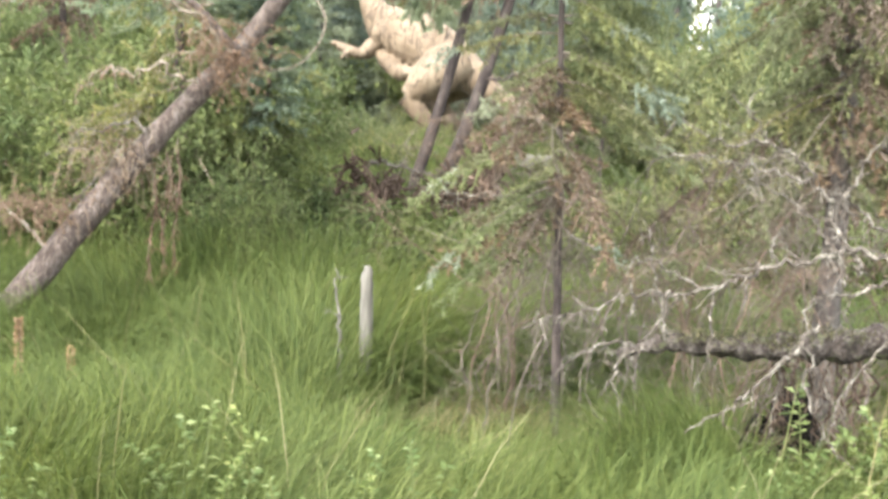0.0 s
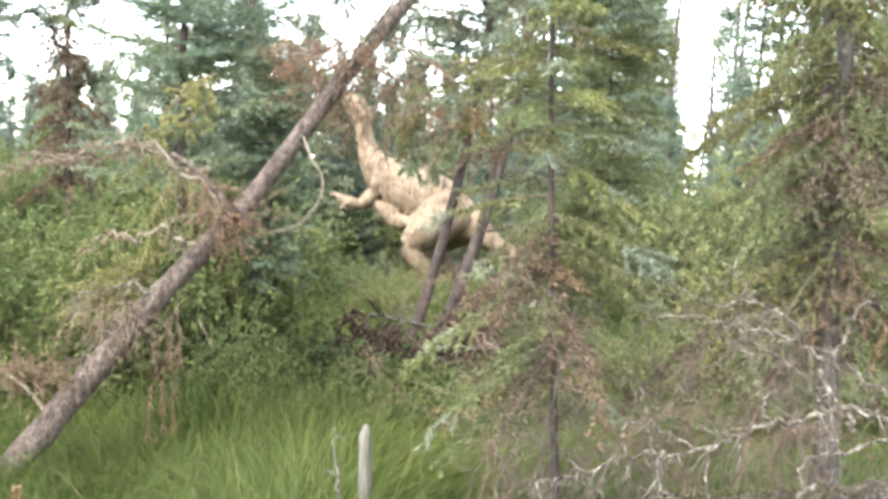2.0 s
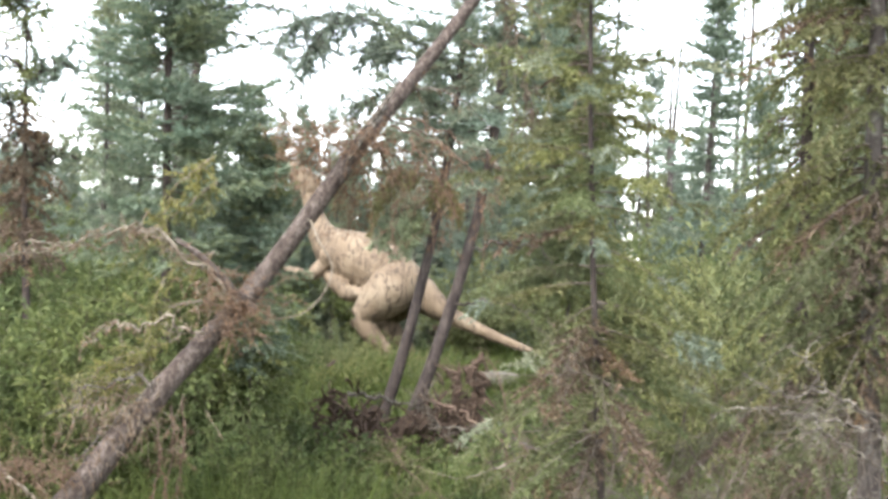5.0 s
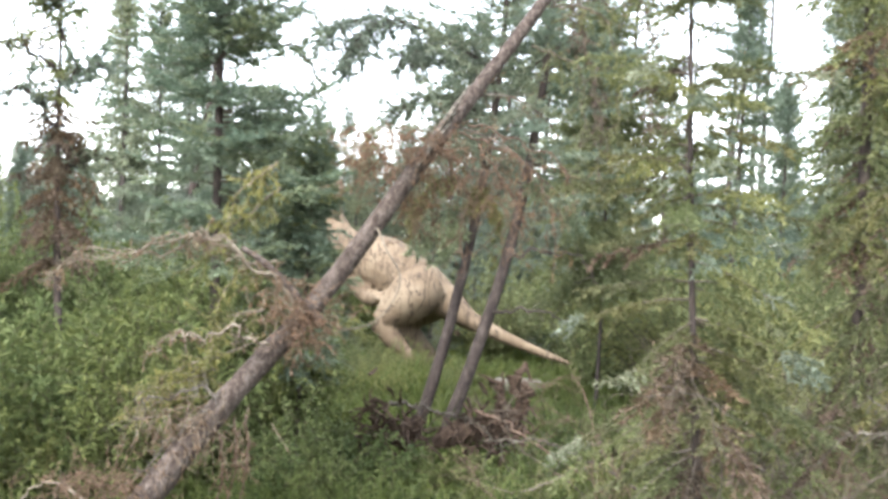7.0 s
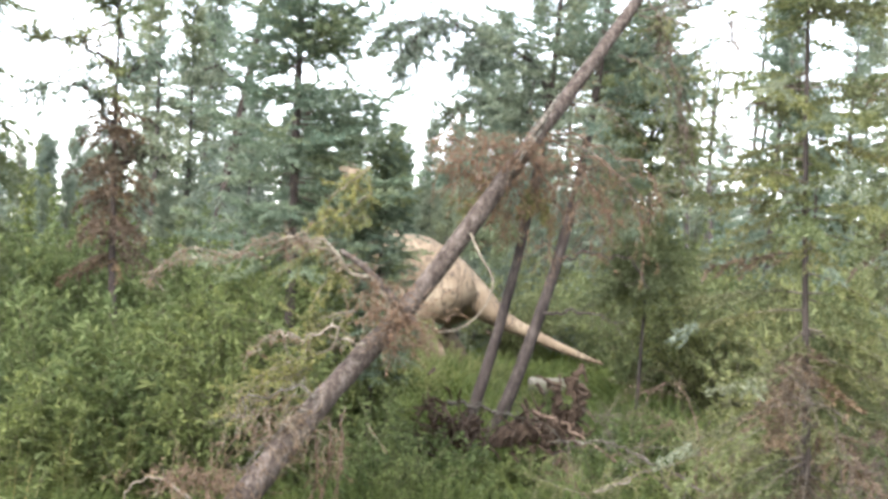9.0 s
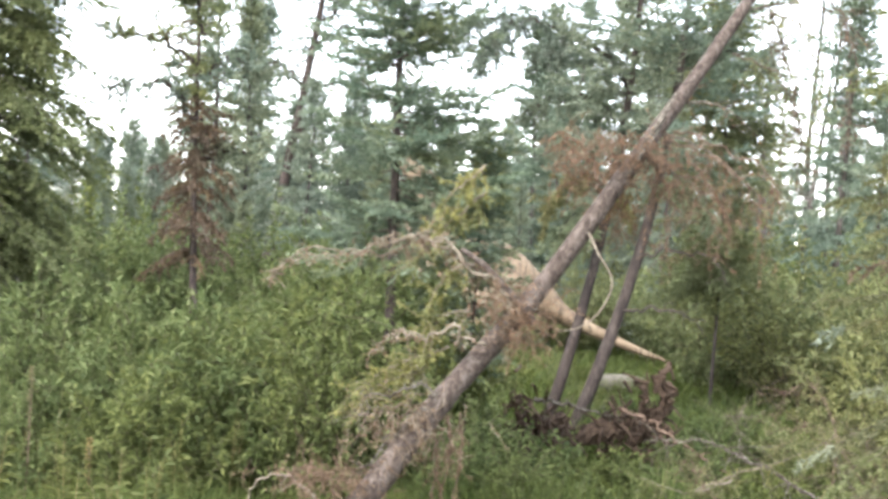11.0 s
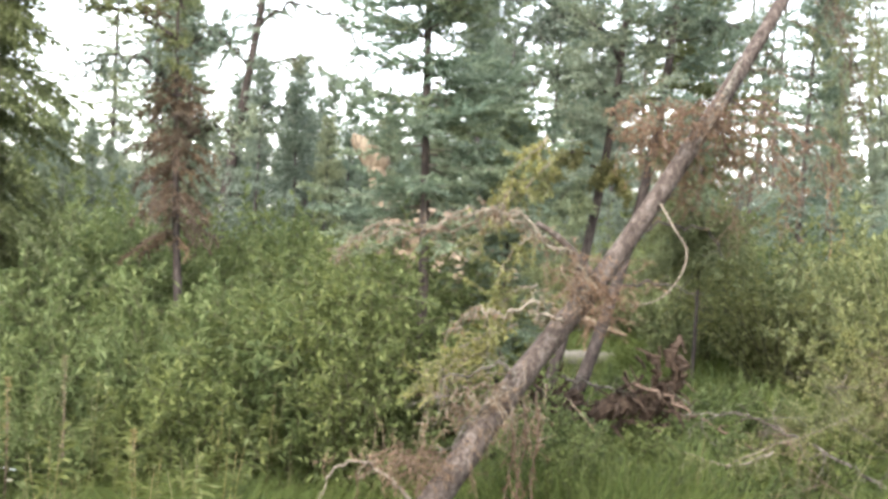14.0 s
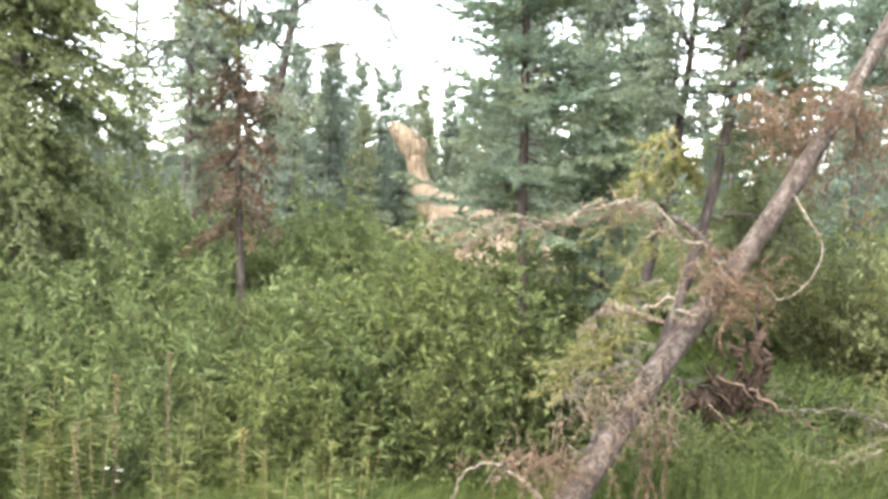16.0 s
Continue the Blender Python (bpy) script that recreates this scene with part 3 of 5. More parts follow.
    for k, (x, y, z) in enumerate(((-1.44, 6.28, 0.98), (-1.38, 6.26, 1.0), (-1.5, 6.26, 0.9))):
        g = Geo()
        sg = dead_branch(g, np.array([(x, y, z), (x + 0.02, y, z - 0.2), (x - 0.01, y, z - 0.42), (x + 0.01, y, z - 0.6)]) - o, 0.006, 180 + k, 20, 0.1, spread=0.5, hang=1.0)
        b = part("dead_bough", g, M_TWIG, ob)
        n = Geo()
        dead_needles(n, sg, 185 + k, 130, (0.024, 0.005), 0.9)
        part("needles", n, M_DEAD_NEEDLE, b)
    # knots of brown twigs along the trunk
    for k, (c, size, count, drop) in enumerate((((-1.24, 6.18, 1.54), (0.15, 0.09, 0.17), 28, 0.4), ((-0.58, 6.36, 2.36), (0.3, 0.14, 0.12), 70, 0.3), ((-1.66, 6.1, 0.94), (0.3, 0.12, 0.17), 80, 0.6),
                                                ((-1.98, 5.95, 0.7), (0.3, 0.16, 0.07), 62, 0.3), ((-1.06, 6.16, 1.5), (0.12, 0.07, 0.12), 26, 0.4), ((-0.2, 6.45, 2.1), (0.22, 0.12, 0.2), 34, 0.8), ((-0.66, 6.55, 2.12), (0.16, 0.12, 0.16), 34, 0.4), ((-0.84, 6.5, 2.3), (0.2, 0.12, 0.14), 36, 0.3), ((-0.4, 6.58, 2.22), (0.3, 0.16, 0.22), 36, 0.7), ((-1.12, 6.2, 1.38), (0.1, 0.08, 0.1), 18, 0.6))):
        c = np.array(c) - o
        g, sg = tangle(c, size, 40 + k, int(count * 1.9), 0.002, drop, 1.0)
        t = part("twig_clump", g, M_PALE_TWIG if k in (0, 2) else M_TWIG, ob, "clump of fine dry twigs")
        n = Geo()
        dead_needles(n, sg, 60 + k, 130, (0.021, 0.0042), 0.6)
        tagged(t, kind="stuff")
        part("needles", n, M_DEAD_NEEDLE, t, "brown withered needles")
    # lower grey branch and roots at the foot
    g = Geo()
    dead_branch(g, np.array([(-1.5, 6.15, 1.05), (-1.62, 6.1, 0.98), (-1.75, 6.08, 0.85), (-1.88, 6.05, 0.7)]) - o, 0.011, 31, 26, 0.16, crook=0.06)
    dead_branch(g, np.array([(-1.5, 6.15, 1.1), (-1.66, 6.12, 1.12), (-1.82, 6.1, 1.05), (-1.95, 6.1, 0.92)]) - o, 0.008, 32, 30, 0.15, crook=0.08)
    part("low_branch", g, M_LICHEN, ob, "grey dead lower branches")
    g = Geo()
    dead_branch(g, np.array([(-1.97, 6.02, 0.5), (-2.1, 6.03, 0.63), (-2.22, 6.04, 0.68), (-2.33, 6.05, 0.63), (-2.39, 6.05, 0.5)]) - o, 0.011, 33, 4, 0.1)
    part("low_branch", g, M_PALE_TWIG, ob, "pale arched dead branch at the foot")


leaning_tree()


# ---- the dinosaur statue ----
def dinosaur():
    g = Geo()

    def limb(pts, radii, tall=1.0, n=26, sides=20):
        p = spline(pts, n)
        r = np.interp(np.linspace(0, 1, n), np.linspace(0, 1, len(radii)), radii)
        tube(g, p, r, sides, tall=tall)

    # body from neck to the tip of the tail
    limb([(-1.66, 20.2, 2.95), (-1.58, 20.18, 2.62), (-1.42, 20.05, 2.28), (-1.1, 19.85, 2.0), (-0.68, 19.55, 1.86), (-0.22, 19.2, 1.62), (0.22, 18.95, 1.36), (0.6, 18.75, 1.1),
          (0.98, 18.6, 0.93), (1.4, 18.4, 0.76), (1.8, 18.2, 0.62), (2.12, 18.1, 0.53)],
         [0.15, 0.16, 0.24, 0.42, 0.47, 0.42, 0.27, 0.15, 0.105, 0.08, 0.055, 0.02], 1.1, 70)
    # head, raised and turned to the side: skull, muzzle, lower jaw
    limb([(-1.52, 20.2, 2.98), (-1.64, 20.2, 3.1), (-1.82, 20.2, 3.26), (-1.98, 20.2, 3.4), (-2.08, 20.2, 3.47)], [0.12, 0.19, 0.16, 0.115, 0.06], 1.1)
    limb([(-1.56, 20.2, 2.9), (-1.72, 20.2, 2.98), (-1.87, 20.2, 3.12), (-2.02, 20.2, 3.29)], [0.12, 0.13, 0.09, 0.045], 0.8)
    for s in (-1, 1):
        limb([(-1.58, 20.2 + 0.1 * s, 3.24), (-1.68, 20.2 + 0.13 * s, 3.31), (-1.78, 20.2 + 0.1 * s, 3.36)], [0.035, 0.055, 0.03])
        limb([(-2.0, 20.2 + 0.05 * s, 3.47), (-2.04, 20.2 + 0.06 * s, 3.5), (-2.08, 20.2 + 0.05 * s, 3.5)], [0.02, 0.035, 0.02])
        # arms held forward
        limb([(-1.22, 19.95 + 0.34 * s, 1.92), (-1.42, 19.9 + 0.42 * s, 1.76), (-1.58, 19.8 + 0.44 * s, 1.62), (-1.78, 19.75 + 0.42 * s, 1.66), (-1.96, 19.72 + 0.4 * s, 1.72)],
             [0.14, 0.12, 0.09, 0.08, 0.055])
        limb([(-1.92, 19.72 + 0.38 * s, 1.74), (-2.02, 19.7 + 0.36 * s, 1.76), (-2.07, 19.7 + 0.35 * s, 1.71)], [0.045, 0.035, 0.014])
        limb([(-1.78, 19.72 + 0.44 * s, 1.64), (-1.86, 19.7 + 0.46 * s, 1.55), (-1.9, 19.7 + 0.46 * s, 1.5)], [0.04, 0.03, 0.014])
        # legs: thigh drawn forward, shin back, foot, toes
        dx, dy = 0.18 * s + 0.12, 0.4 * s
        limb([(0.0 + dx * 0.4, 19.15 + dy * 0.6, 1.62), (-0.26 + dx, 19.1 + dy * 0.9, 1.4), (-0.52 + dx, 19.1 + dy * 0.95, 1.16), (-0.7 + dx, 19.1 + dy, 0.98)], [0.36, 0.38, 0.27, 0.17])
        limb([(-0.72 + dx, 19.1 + dy, 1.02), (-0.5 + dx, 19.05 + dy, 0.76), (-0.24 + dx, 19.0 + dy, 0.5)], [0.17, 0.15, 0.1])
        limb([(-0.22 + dx, 19.0 + dy, 0.54), (-0.36 + dx, 19.02 + dy, 0.3), (-0.5 + dx, 19.05 + dy, 0.06)], [0.1, 0.09, 0.12])
        for k in (-1, 0, 1):
            limb([(-0.46 + dx, 19.05 + dy, 0.1), (-0.66 + dx, 19.1 + dy + 0.13 * k, 0.1), (-0.84 + dx, 19.15 + dy + 0.2 * k, 0.03)], [0.09, 0.075, 0.03])
    # ribs and folds of skin down the flank
    for k in range(7):
        x, y, z = -1.2 + 0.15 * k, 19.86 - 0.1 * k, 1.0 - 0.03 * k
        limb([(x + 0.06, y - 0.3, 1.3 + z), (x - 0.02, y - 0.48, 0.98 + z), (x + 0.05, y - 0.46, 0.68 + z), (x + 0.2, y - 0.26, 0.5 + z)], [0.03, 0.06, 0.055, 0.02], n=14, sides=8)
    # heavy folds between belly and thigh
    for k in range(4):
        limb([(-0.86 + 0.1 * k, 18.92, 1.36 - 0.12 * k), (-0.62 + 0.09 * k, 18.68, 1.4 - 0.12 * k), (-0.34 + 0.08 * k, 18.66, 1.54 - 0.12 * k), (-0.1 + 0.06 * k, 18.74, 1.72 - 0.12 * k)], [0.03, 0.062, 0.058, 0.03], n=14, sides=8)
    # sagging belly
    limb([(-1.36, 19.55, 1.68), (-1.14, 19.3, 1.5), (-0.9, 19.12, 1.36), (-0.66, 19.0, 1.42)], [0.06, 0.13, 0.14, 0.06], n=16, sides=12)
    # shoulder blade and hip
    limb([(-1.3, 19.5, 2.15), (-1.36, 19.4, 1.95), (-1.32, 19.42, 1.75)], [0.05, 0.09, 0.05], n=12, sides=10)
    # knobs along the back
    for k in range(11):
        x = -1.28 + 0.17 * k
        z = 2.43 - 0.028 * k - 0.0135 * k * k * (k > 3) + 0.12 * (k > 3)
        limb([(x, 19.95 - 0.1 * k, z - 0.06), (x + 0.04, 19.92 - 0.1 * k, z)], [0.075, 0.03], n=4, sides=6)
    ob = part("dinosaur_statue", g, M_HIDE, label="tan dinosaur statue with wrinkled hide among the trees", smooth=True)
    tagged(ob, category="statue")
    me = ob.data
    c = np.array([-0.3, 19.3, 0.0])
    me.transform(Matrix.Translation(-Vector(c)))
    ob.location = c
    re = ob.modifiers.new("merge", "REMESH")
    re.mode, re.voxel_size, re.use_smooth_shade = "VOXEL", 0.024, True
    sm = ob.modifiers.new("soften", "SMOOTH")
    sm.factor, sm.iterations = 0.5, 2


dinosaur()


# ---- spruces near the path ----
spruce("olive-green young spruce with pale tips and brown lower twigs", (0.47, 4.85, gz(0.47, 4.85)), 20, (M_SPRUCE_OLIVE, M_SPRUCE_OLIVE, M_SPRUCE_DULL), M_BARK_DARK, near=True, tips=M_SPRUCE_BLUE, dry=0.45, thin=0.45, seed=21, height=3.9,
       reach=0.53, girth=0.02, start=0.25, step=0.12, per=7, droop=0.7, lift=0.25, twig=0.15, needle=(0.027, 0.008), density=270, bend=(-0.16, 0), bare=0.05, profile=0.45, hang=0.25)
spruce("olive-green spruce with a grey scaly trunk", (1.6, 5.05, gz(1.6, 5)), 70, M_SPRUCE_DULL, M_BARK, near=True, dry=0.25, thin=0.55, seed=22, height=5.4, reach=0.56, girth=0.055,
       start=0.2, step=0.12, per=8, droop=0.8, twig=0.2, needle=(0.028, 0.009), density=300, bend=(0.1, 0), bare=0.1, profile=0.4, hang=0.4)
spruce("olive spruce with drooping boughs at the edge of the clearing", (2.5, 8.5, gz(2.5, 8.5)), 30, M_SPRUCE_OLIVE, M_BARK_DARK, near=True, dry=0.45, seed=26, height=6.6, reach=0.5, girth=0.06,
       start=0.05, step=0.15, per=9, droop=0.8, twig=0.26, needle=(0.04, 0.013), density=150, profile=0.4, hang=0.4)
spruce("small dark green spruce behind the leaning trunk", (-1.26, 8.3, gz(-1.26, 8.3)), 0, M_SPRUCE, M_BARK_DARK, near=True, tips=M_SPRUCE_OLIVE, seed=23, height=2.45, reach=0.3, girth=0.022,
       start=0.4, step=0.09, per=8, droop=0.5, twig=0.16, needle=(0.03, 0.0095), density=270, profile=0.55, hang=0.2)
spruce("bluish green spruce with layered boughs", (-1.82, 8.0, gz(-1.82, 8)), 130, M_SPRUCE, M_BARK_DARK, near=True, seed=24, height=5.4, reach=0.66, girth=0.042, start=0.32, step=0.13, per=9, droop=0.4,
       lift=0.35, twig=0.22, needle=(0.036, 0.011), density=230, profile=0.45)


def yellow_boughs(name, label, lines, at):
    ob = thing(name, label, "branch", at=at)
    for k, pts in enumerate(lines):
        g, n = Geo(), Geo()
        sg = dead_branch(g, np.array(pts) - np.array(at), 0.0075, 300 + 7 * k + len(name), 26, 0.17, spread=0.75, hang=0.6)
        b = part("bough", g, M_PALE_TWIG, ob)
        dead_needles(n, sg, 320 + k, 215, (0.028, 0.008), 0.4)
        part("needles", n, M_YELLOW, b)


yellow_boughs("yellowed_boughs", "yellowing dying boughs hanging by the leaning trunk",
              (((-1.3, 6.6, 2.12), (-1.42, 6.52, 2.0), (-1.56, 6.48, 1.86), (-1.68, 6.45, 1.7)), ((-1.3, 6.6, 1.75), (-1.45, 6.5, 1.7), (-1.55, 6.45, 1.55), (-1.58, 6.4, 1.35)),
               ((-1.35, 6.55, 1.5), (-1.5, 6.45, 1.45), (-1.6, 6.4, 1.25)), ((-1.45, 6.5, 1.3), (-1.62, 6.42, 1.22), (-1.78, 6.4, 1.1), (-1.88, 6.4, 1.02)),
               ((-1.5, 6.5, 1.28), (-1.68, 6.4, 1.22), (-1.8, 6.36, 1.15), (-1.93, 6.34, 1.04)), ((-1.55, 6.45, 1.2), (-1.7, 6.35, 1.14), (-1.84, 6.33, 1.07), (-1.9, 6.33, 0.97)),
               ((-1.32, 6.6, 2.25), (-1.36, 6.5, 2.2), (-1.5, 6.45, 2.06), (-1.54, 6.42, 1.86))), (-1.3, 6.6, 0.0))
yellow_boughs("fallen_yellow_bough", "yellow-green fallen spruce bough above the grass",
              (((0.2, 8.1, 0.35), (0.5, 8.05, 0.5), (0.8, 8.0, 0.62), (1.1, 8.0, 0.78)), ((0.4, 7.8, 0.5), (0.1, 7.7, 0.42), (-0.2, 7.7, 0.5))), (0.5, 8.0, 0.1))
# ---- woods behind ----
spruce("leaning spruce with a dark bare lower trunk", (-0.41, 11.5, gz(-0.41, 11.5)), 0, M_SPRUCE_FAR, M_BARK_DARK, seed=31, height=6.4, reach=1.3, girth=0.06, start=0.42, step=0.26, per=5,
       droop=0.35, lift=0.3, twig=0.26, needle=(0.05, 0.015), density=110, bend=(0.72, 0.0), bowed=1.3, bare=0.2, profile=0.4)
spruce("leaning spruce with a dark bare lower trunk", (-0.23, 11.3, gz(-0.23, 11.3)), 0, M_SPRUCE_FAR, M_BARK_DARK, seed=32, height=6.8, reach=1.4, girth=0.066, start=0.38, step=0.26, per=5,
       droop=0.35, lift=0.3, twig=0.26, needle=(0.05, 0.015), density=110, bend=(0.88, 0.0), bowed=1.9, bare=0.25, profile=0.4)
spruce("dense olive spruce behind the leaning pair", (1.6, 13.3, gz(1.6, 13.3)), 0, M_SPRUCE_OLIVE, M_BARK_DARK, seed=37, height=4.6, reach=0.72, girth=0.024, start=0.34, step=0.16, per=9,
       droop=0.65, twig=0.28, needle=(0.05, 0.016), density=130, profile=0.35, hang=0.3)
spruce("dense olive-green tall spruce", (-5.6, 11.3, gz(-5.6, 11.3)), 0, M_SPRUCE_OLIVE, M_BARK, seed=33, height=8.5, reach=0.95, girth=0.09, start=0.03, step=0.12, per=12, droop=0.75, twig=0.34,
       needle=(0.05, 0.017), density=150, profile=0.35)


def sparse_tree():
    at = (-4.45, 21.3, gz(-4.45, 21.3))
    ob = spruce("tall sparse tree with long drooping upper boughs", at, 0, M_SPRUCE_FAR, M_BARK_DARK, seed=36, height=9.0, reach=0.75, girth=0.13, start=0.22, step=0.32, per=4,
                droop=0.6, lift=0.1, twig=0.26, needle=(0.06, 0.018), density=90, bend=(1.1, 0), profile=0.25, hang=0.3)
    for k, pts in enumerate((((-3.85, 0, 5.2), (-3.3, -0.1, 5.75), (-2.6, -0.2, 5.65), (-2.15, -0.2, 5.25), (-1.98, -0.2, 4.65)), ((-3.92, 0, 4.4), (-3.4, 0.1, 4.8), (-2.8, 0.1, 4.86), (-2.35, 0.1, 4.5)),
                             ((-3.9, 0, 4.7), (-4.4, -0.1, 5.1), (-4.95, -0.2, 4.95)), ((-3.8, 0, 5.7), (-3.2, 0, 6.3), (-2.5, -0.1, 6.3), (-1.9, -0.2, 5.9)), ((-4.0, 0, 3.8), (-3.6, -0.2, 4.1), (-3.2, -0.3, 3.9)))):
        g, n = Geo(), Geo()
        sg = dead_branch(g, np.array(pts) - [at[0], 0, at[2]], 0.032, 420 + k, 46, 0.34, spread=0.6, hang=0.5, crook=0.15)
        w = part("bough", g, M_BARK_DARK, ob)
        dead_needles(n, sg, 430 + k, 80, (0.07, 0.022), 0.3)
        part("needles", n, M_SPRUCE_FAR, w)


sparse_tree()


def arching_boughs():
    ob = thing("arching_bough", "long arching spruce bough against the sky", "branch", at=(0.3, 11.5, 3.6))
    for k, pts in enumerate((((0.2, 11.5, 3.5), (0.07, 11.5, 3.73), (-0.2, 11.5, 3.87), (-0.52, 11.5, 4.0), (-0.8, 11.5, 4.08), (-1.05, 11.5, 4.08), (-1.28, 11.5, 3.98), (-1.5, 11.5, 3.78)),
                             ((0.1, 11.5, 3.2), (-0.1, 11.4, 3.35), (-0.4, 11.4, 3.36), (-0.75, 11.4, 3.2)), ((0.4, 11.4, 3.6), (0.8, 11.3, 3.85), (1.3, 11.3, 3.8), (1.65, 11.3, 3.55)),
                             ((-0.8, 11.5, 4.08), (-0.95, 11.45, 4.0), (-1.1, 11.4, 3.82), (-1.16, 11.4, 3.62)), ((-0.3, 11.5, 3.92), (-0.45, 11.45, 3.86), (-0.62, 11.4, 3.7)))):
        g, n = Geo(), Geo()
        sg = dead_branch(g, np.array(pts) - [0.3, 11.5, 3.6], 0.022, 220 + k, 80, 0.3, spread=0.6, hang=0.3)
        b = part("bough", g, M_BARK_DARK, ob)
        dead_needles(n, sg, 230 + k, 150, (0.05, 0.014), 0.1)
        part("needles", n, M_SPRUCE_FAR, b)


arching_boughs()


def bare_branches():
    ob = thing("bare_branch", "thin dark bare branches on the leaning spruce pair", "branch", at=(0.3, 11.3, 1.5))
    for k, pts in enumerate((((0.4, 11.3, 1.93), (0.7, 11.25, 1.98), (1.0, 11.2, 1.94), (1.2, 11.2, 1.7)), ((0.2, 11.3, 1.4), (0.5, 11.25, 1.46), (0.8, 11.2, 1.42), (1.0, 11.2, 1.36)))):
        g = Geo()
        dead_branch(g, np.array(pts) - [0.3, 11.3, 1.5], 0.015, 240 + k, 9, 0.2, crook=0.06)
        part("limb", g, M_BARK_DARK, ob)


bare_branches()


def low_boughs():
    ob = thing("low_spruce_bough", "dark green drooping low boughs on the leaning spruce pair", "branch", at=(0.0, 11.4, 2.3))
    for k, pts in enumerate((((-0.03, 11.5, 2.62), (-0.25, 11.3, 2.6), (-0.45, 11.2, 2.4), (-0.55, 11.15, 2.2)), ((-0.03, 11.5, 2.36), (-0.22, 11.35, 2.3), (-0.38, 11.25, 2.1), (-0.44, 11.2, 1.95)),
                             ((0.0, 11.5, 2.9), (-0.3, 11.3, 2.95), (-0.6, 11.2, 2.78), (-0.75, 11.2, 2.6)), ((-0.02, 11.5, 2.5), (0.14, 11.3, 2.48), (0.24, 11.2, 2.3)), ((-0.02, 11.5, 2.2), (-0.14, 11.3, 2.16), (-0.2, 11.2, 1.96)),
                             ((0.42, 11.3, 2.6), (0.7, 11.2, 2.55), (0.95, 11.1, 2.3)))):
        g, n = Geo(), Geo()
        sg = dead_branch(g, np.array(pts) - [0.0, 11.4, 2.3], 0.012, 250 + k, 44, 0.2, spread=0.6, hang=0.7)
        b = part("bough", g, M_BARK_DARK, ob)
        dead_needles(n, sg, 260 + k, 260, (0.045, 0.015), 0.3)
        part("needles", n, M_SPRUCE if k % 3 else M_SPRUCE_DULL, b)


low_boughs()


def snag():
    ob = thing("dead_spruce", "dead spruce hung with brown needles and dark upper boughs", "tree", at=(-3.66, 11.7, 0.05))
    t, boughs = spruce_parts(34, 4.6, 0.37, 0.05, start=0.3, step=0.14, per=5, droop=0.9, twig=0.2, needle=(0.05, 0.014), density=125, bend=(-0.25, 0), profile=0.25, hang=0.6)
    part("trunk", t, M_BARK_DARK, ob, smooth=True)
    for k, (w, g, f) in enumerate(boughs):
        if f > 0.665 or (f < 0.3 and k % 2):
            continue
        b = part("bough", w, M_TWIG, ob)
        part("needles", g, M_DEAD_DULL if f > 0.36 or k % 3 == 0 else M_SPRUCE_OLIVE, b)
    for k, pts in enumerate((((-0.1, 0, 2.9), (-0.35, -0.1, 3.15), (-0.7, -0.15, 3.2), (-1.0, -0.2, 3.0)), ((-0.12, 0, 3.3), (-0.4, 0, 3.55), (-0.75, -0.1, 3.65), (-1.0, -0.1, 3.6)),
                             ((-0.12, 0, 3.3), (0.1, -0.1, 3.5), (0.3, -0.1, 3.4)), ((-0.14, 0, 3.7), (-0.3, 0.1, 4.0), (-0.55, 0.1, 4.15)), ((-0.1, 0, 2.5), (0.15, 0, 2.65), (0.4, 0, 2.6)))):
        g, n = Geo(), Geo()
        sg = dead_branch(g, pts, 0.022, 200 + k, 30, 0.3, spread=0.8, hang=-0.2, crook=0.12)
        b = part("bough", g, M_BARK_DARK, ob)
        dead_needles(n, sg[len(pts) * 3:], 210 + k, 90, (0.06, 0.02), 0.0)
        part("needles", n, M_SPRUCE_OLIVE if k % 2 else M_SPRUCE_FAR, b)


snag()

VARIANTS = [
    dict(seed=51, height=7.5, reach=1.05, girth=0.08, start=0.08, step=0.22, per=6, twig=0.3, needle=(0.1, 0.034), density=36, profile=0.85, droop=0.5),
    dict(seed=52, height=9.0, reach=0.95, girth=0.09, start=0.2, step=0.26, per=5, twig=0.3, needle=(0.1, 0.034), density=36, profile=0.75, droop=0.6, bend=(0.3, 0)),
    dict(seed=53, height=6.0, reach=1.25, girth=0.07, start=0.03, step=0.2, per=6, twig=0.28, needle=(0.1, 0.034), density=36, profile=0.95, droop=0.4),
    dict(seed=54, height=10.0, reach=1.3, girth=0.1, start=0.3, step=0.4, per=3, twig=0.32, needle=(0.115, 0.04), density=28, profile=0.3, droop=0.5, bend=(0.5, 0), bare=0.4),
]
first = []
for k, kw in enumerate(VARIANTS):
    x, y = [(-9.5, 24.0), (-24.0, 52.0), (3.2, 24.0), (-12.5, 26.0)][k]
    first.append(spruce(["slender far spruce with short boughs", "tall narrow far spruce", "broad young far spruce", "tall sparse tree with long thin upper boughs"][k],
                        (x, y, gz(x, y)), 0, M_SPRUCE_FAR, M_BARK, "far woods", **kw))
rw = random.Random(5)


def plant(ob, x, y, scale, turn=None):
    m = pose(x, y, gz(x, y) - 0.03, rw.uniform(-2, 2), rw.uniform(-1, 3), rw.uniform(0, 360) if turn is None else turn)
    return copy_thing(ob, m @ Matrix.Diagonal((scale, scale, scale * rw.uniform(0.92, 1.08), 1)))


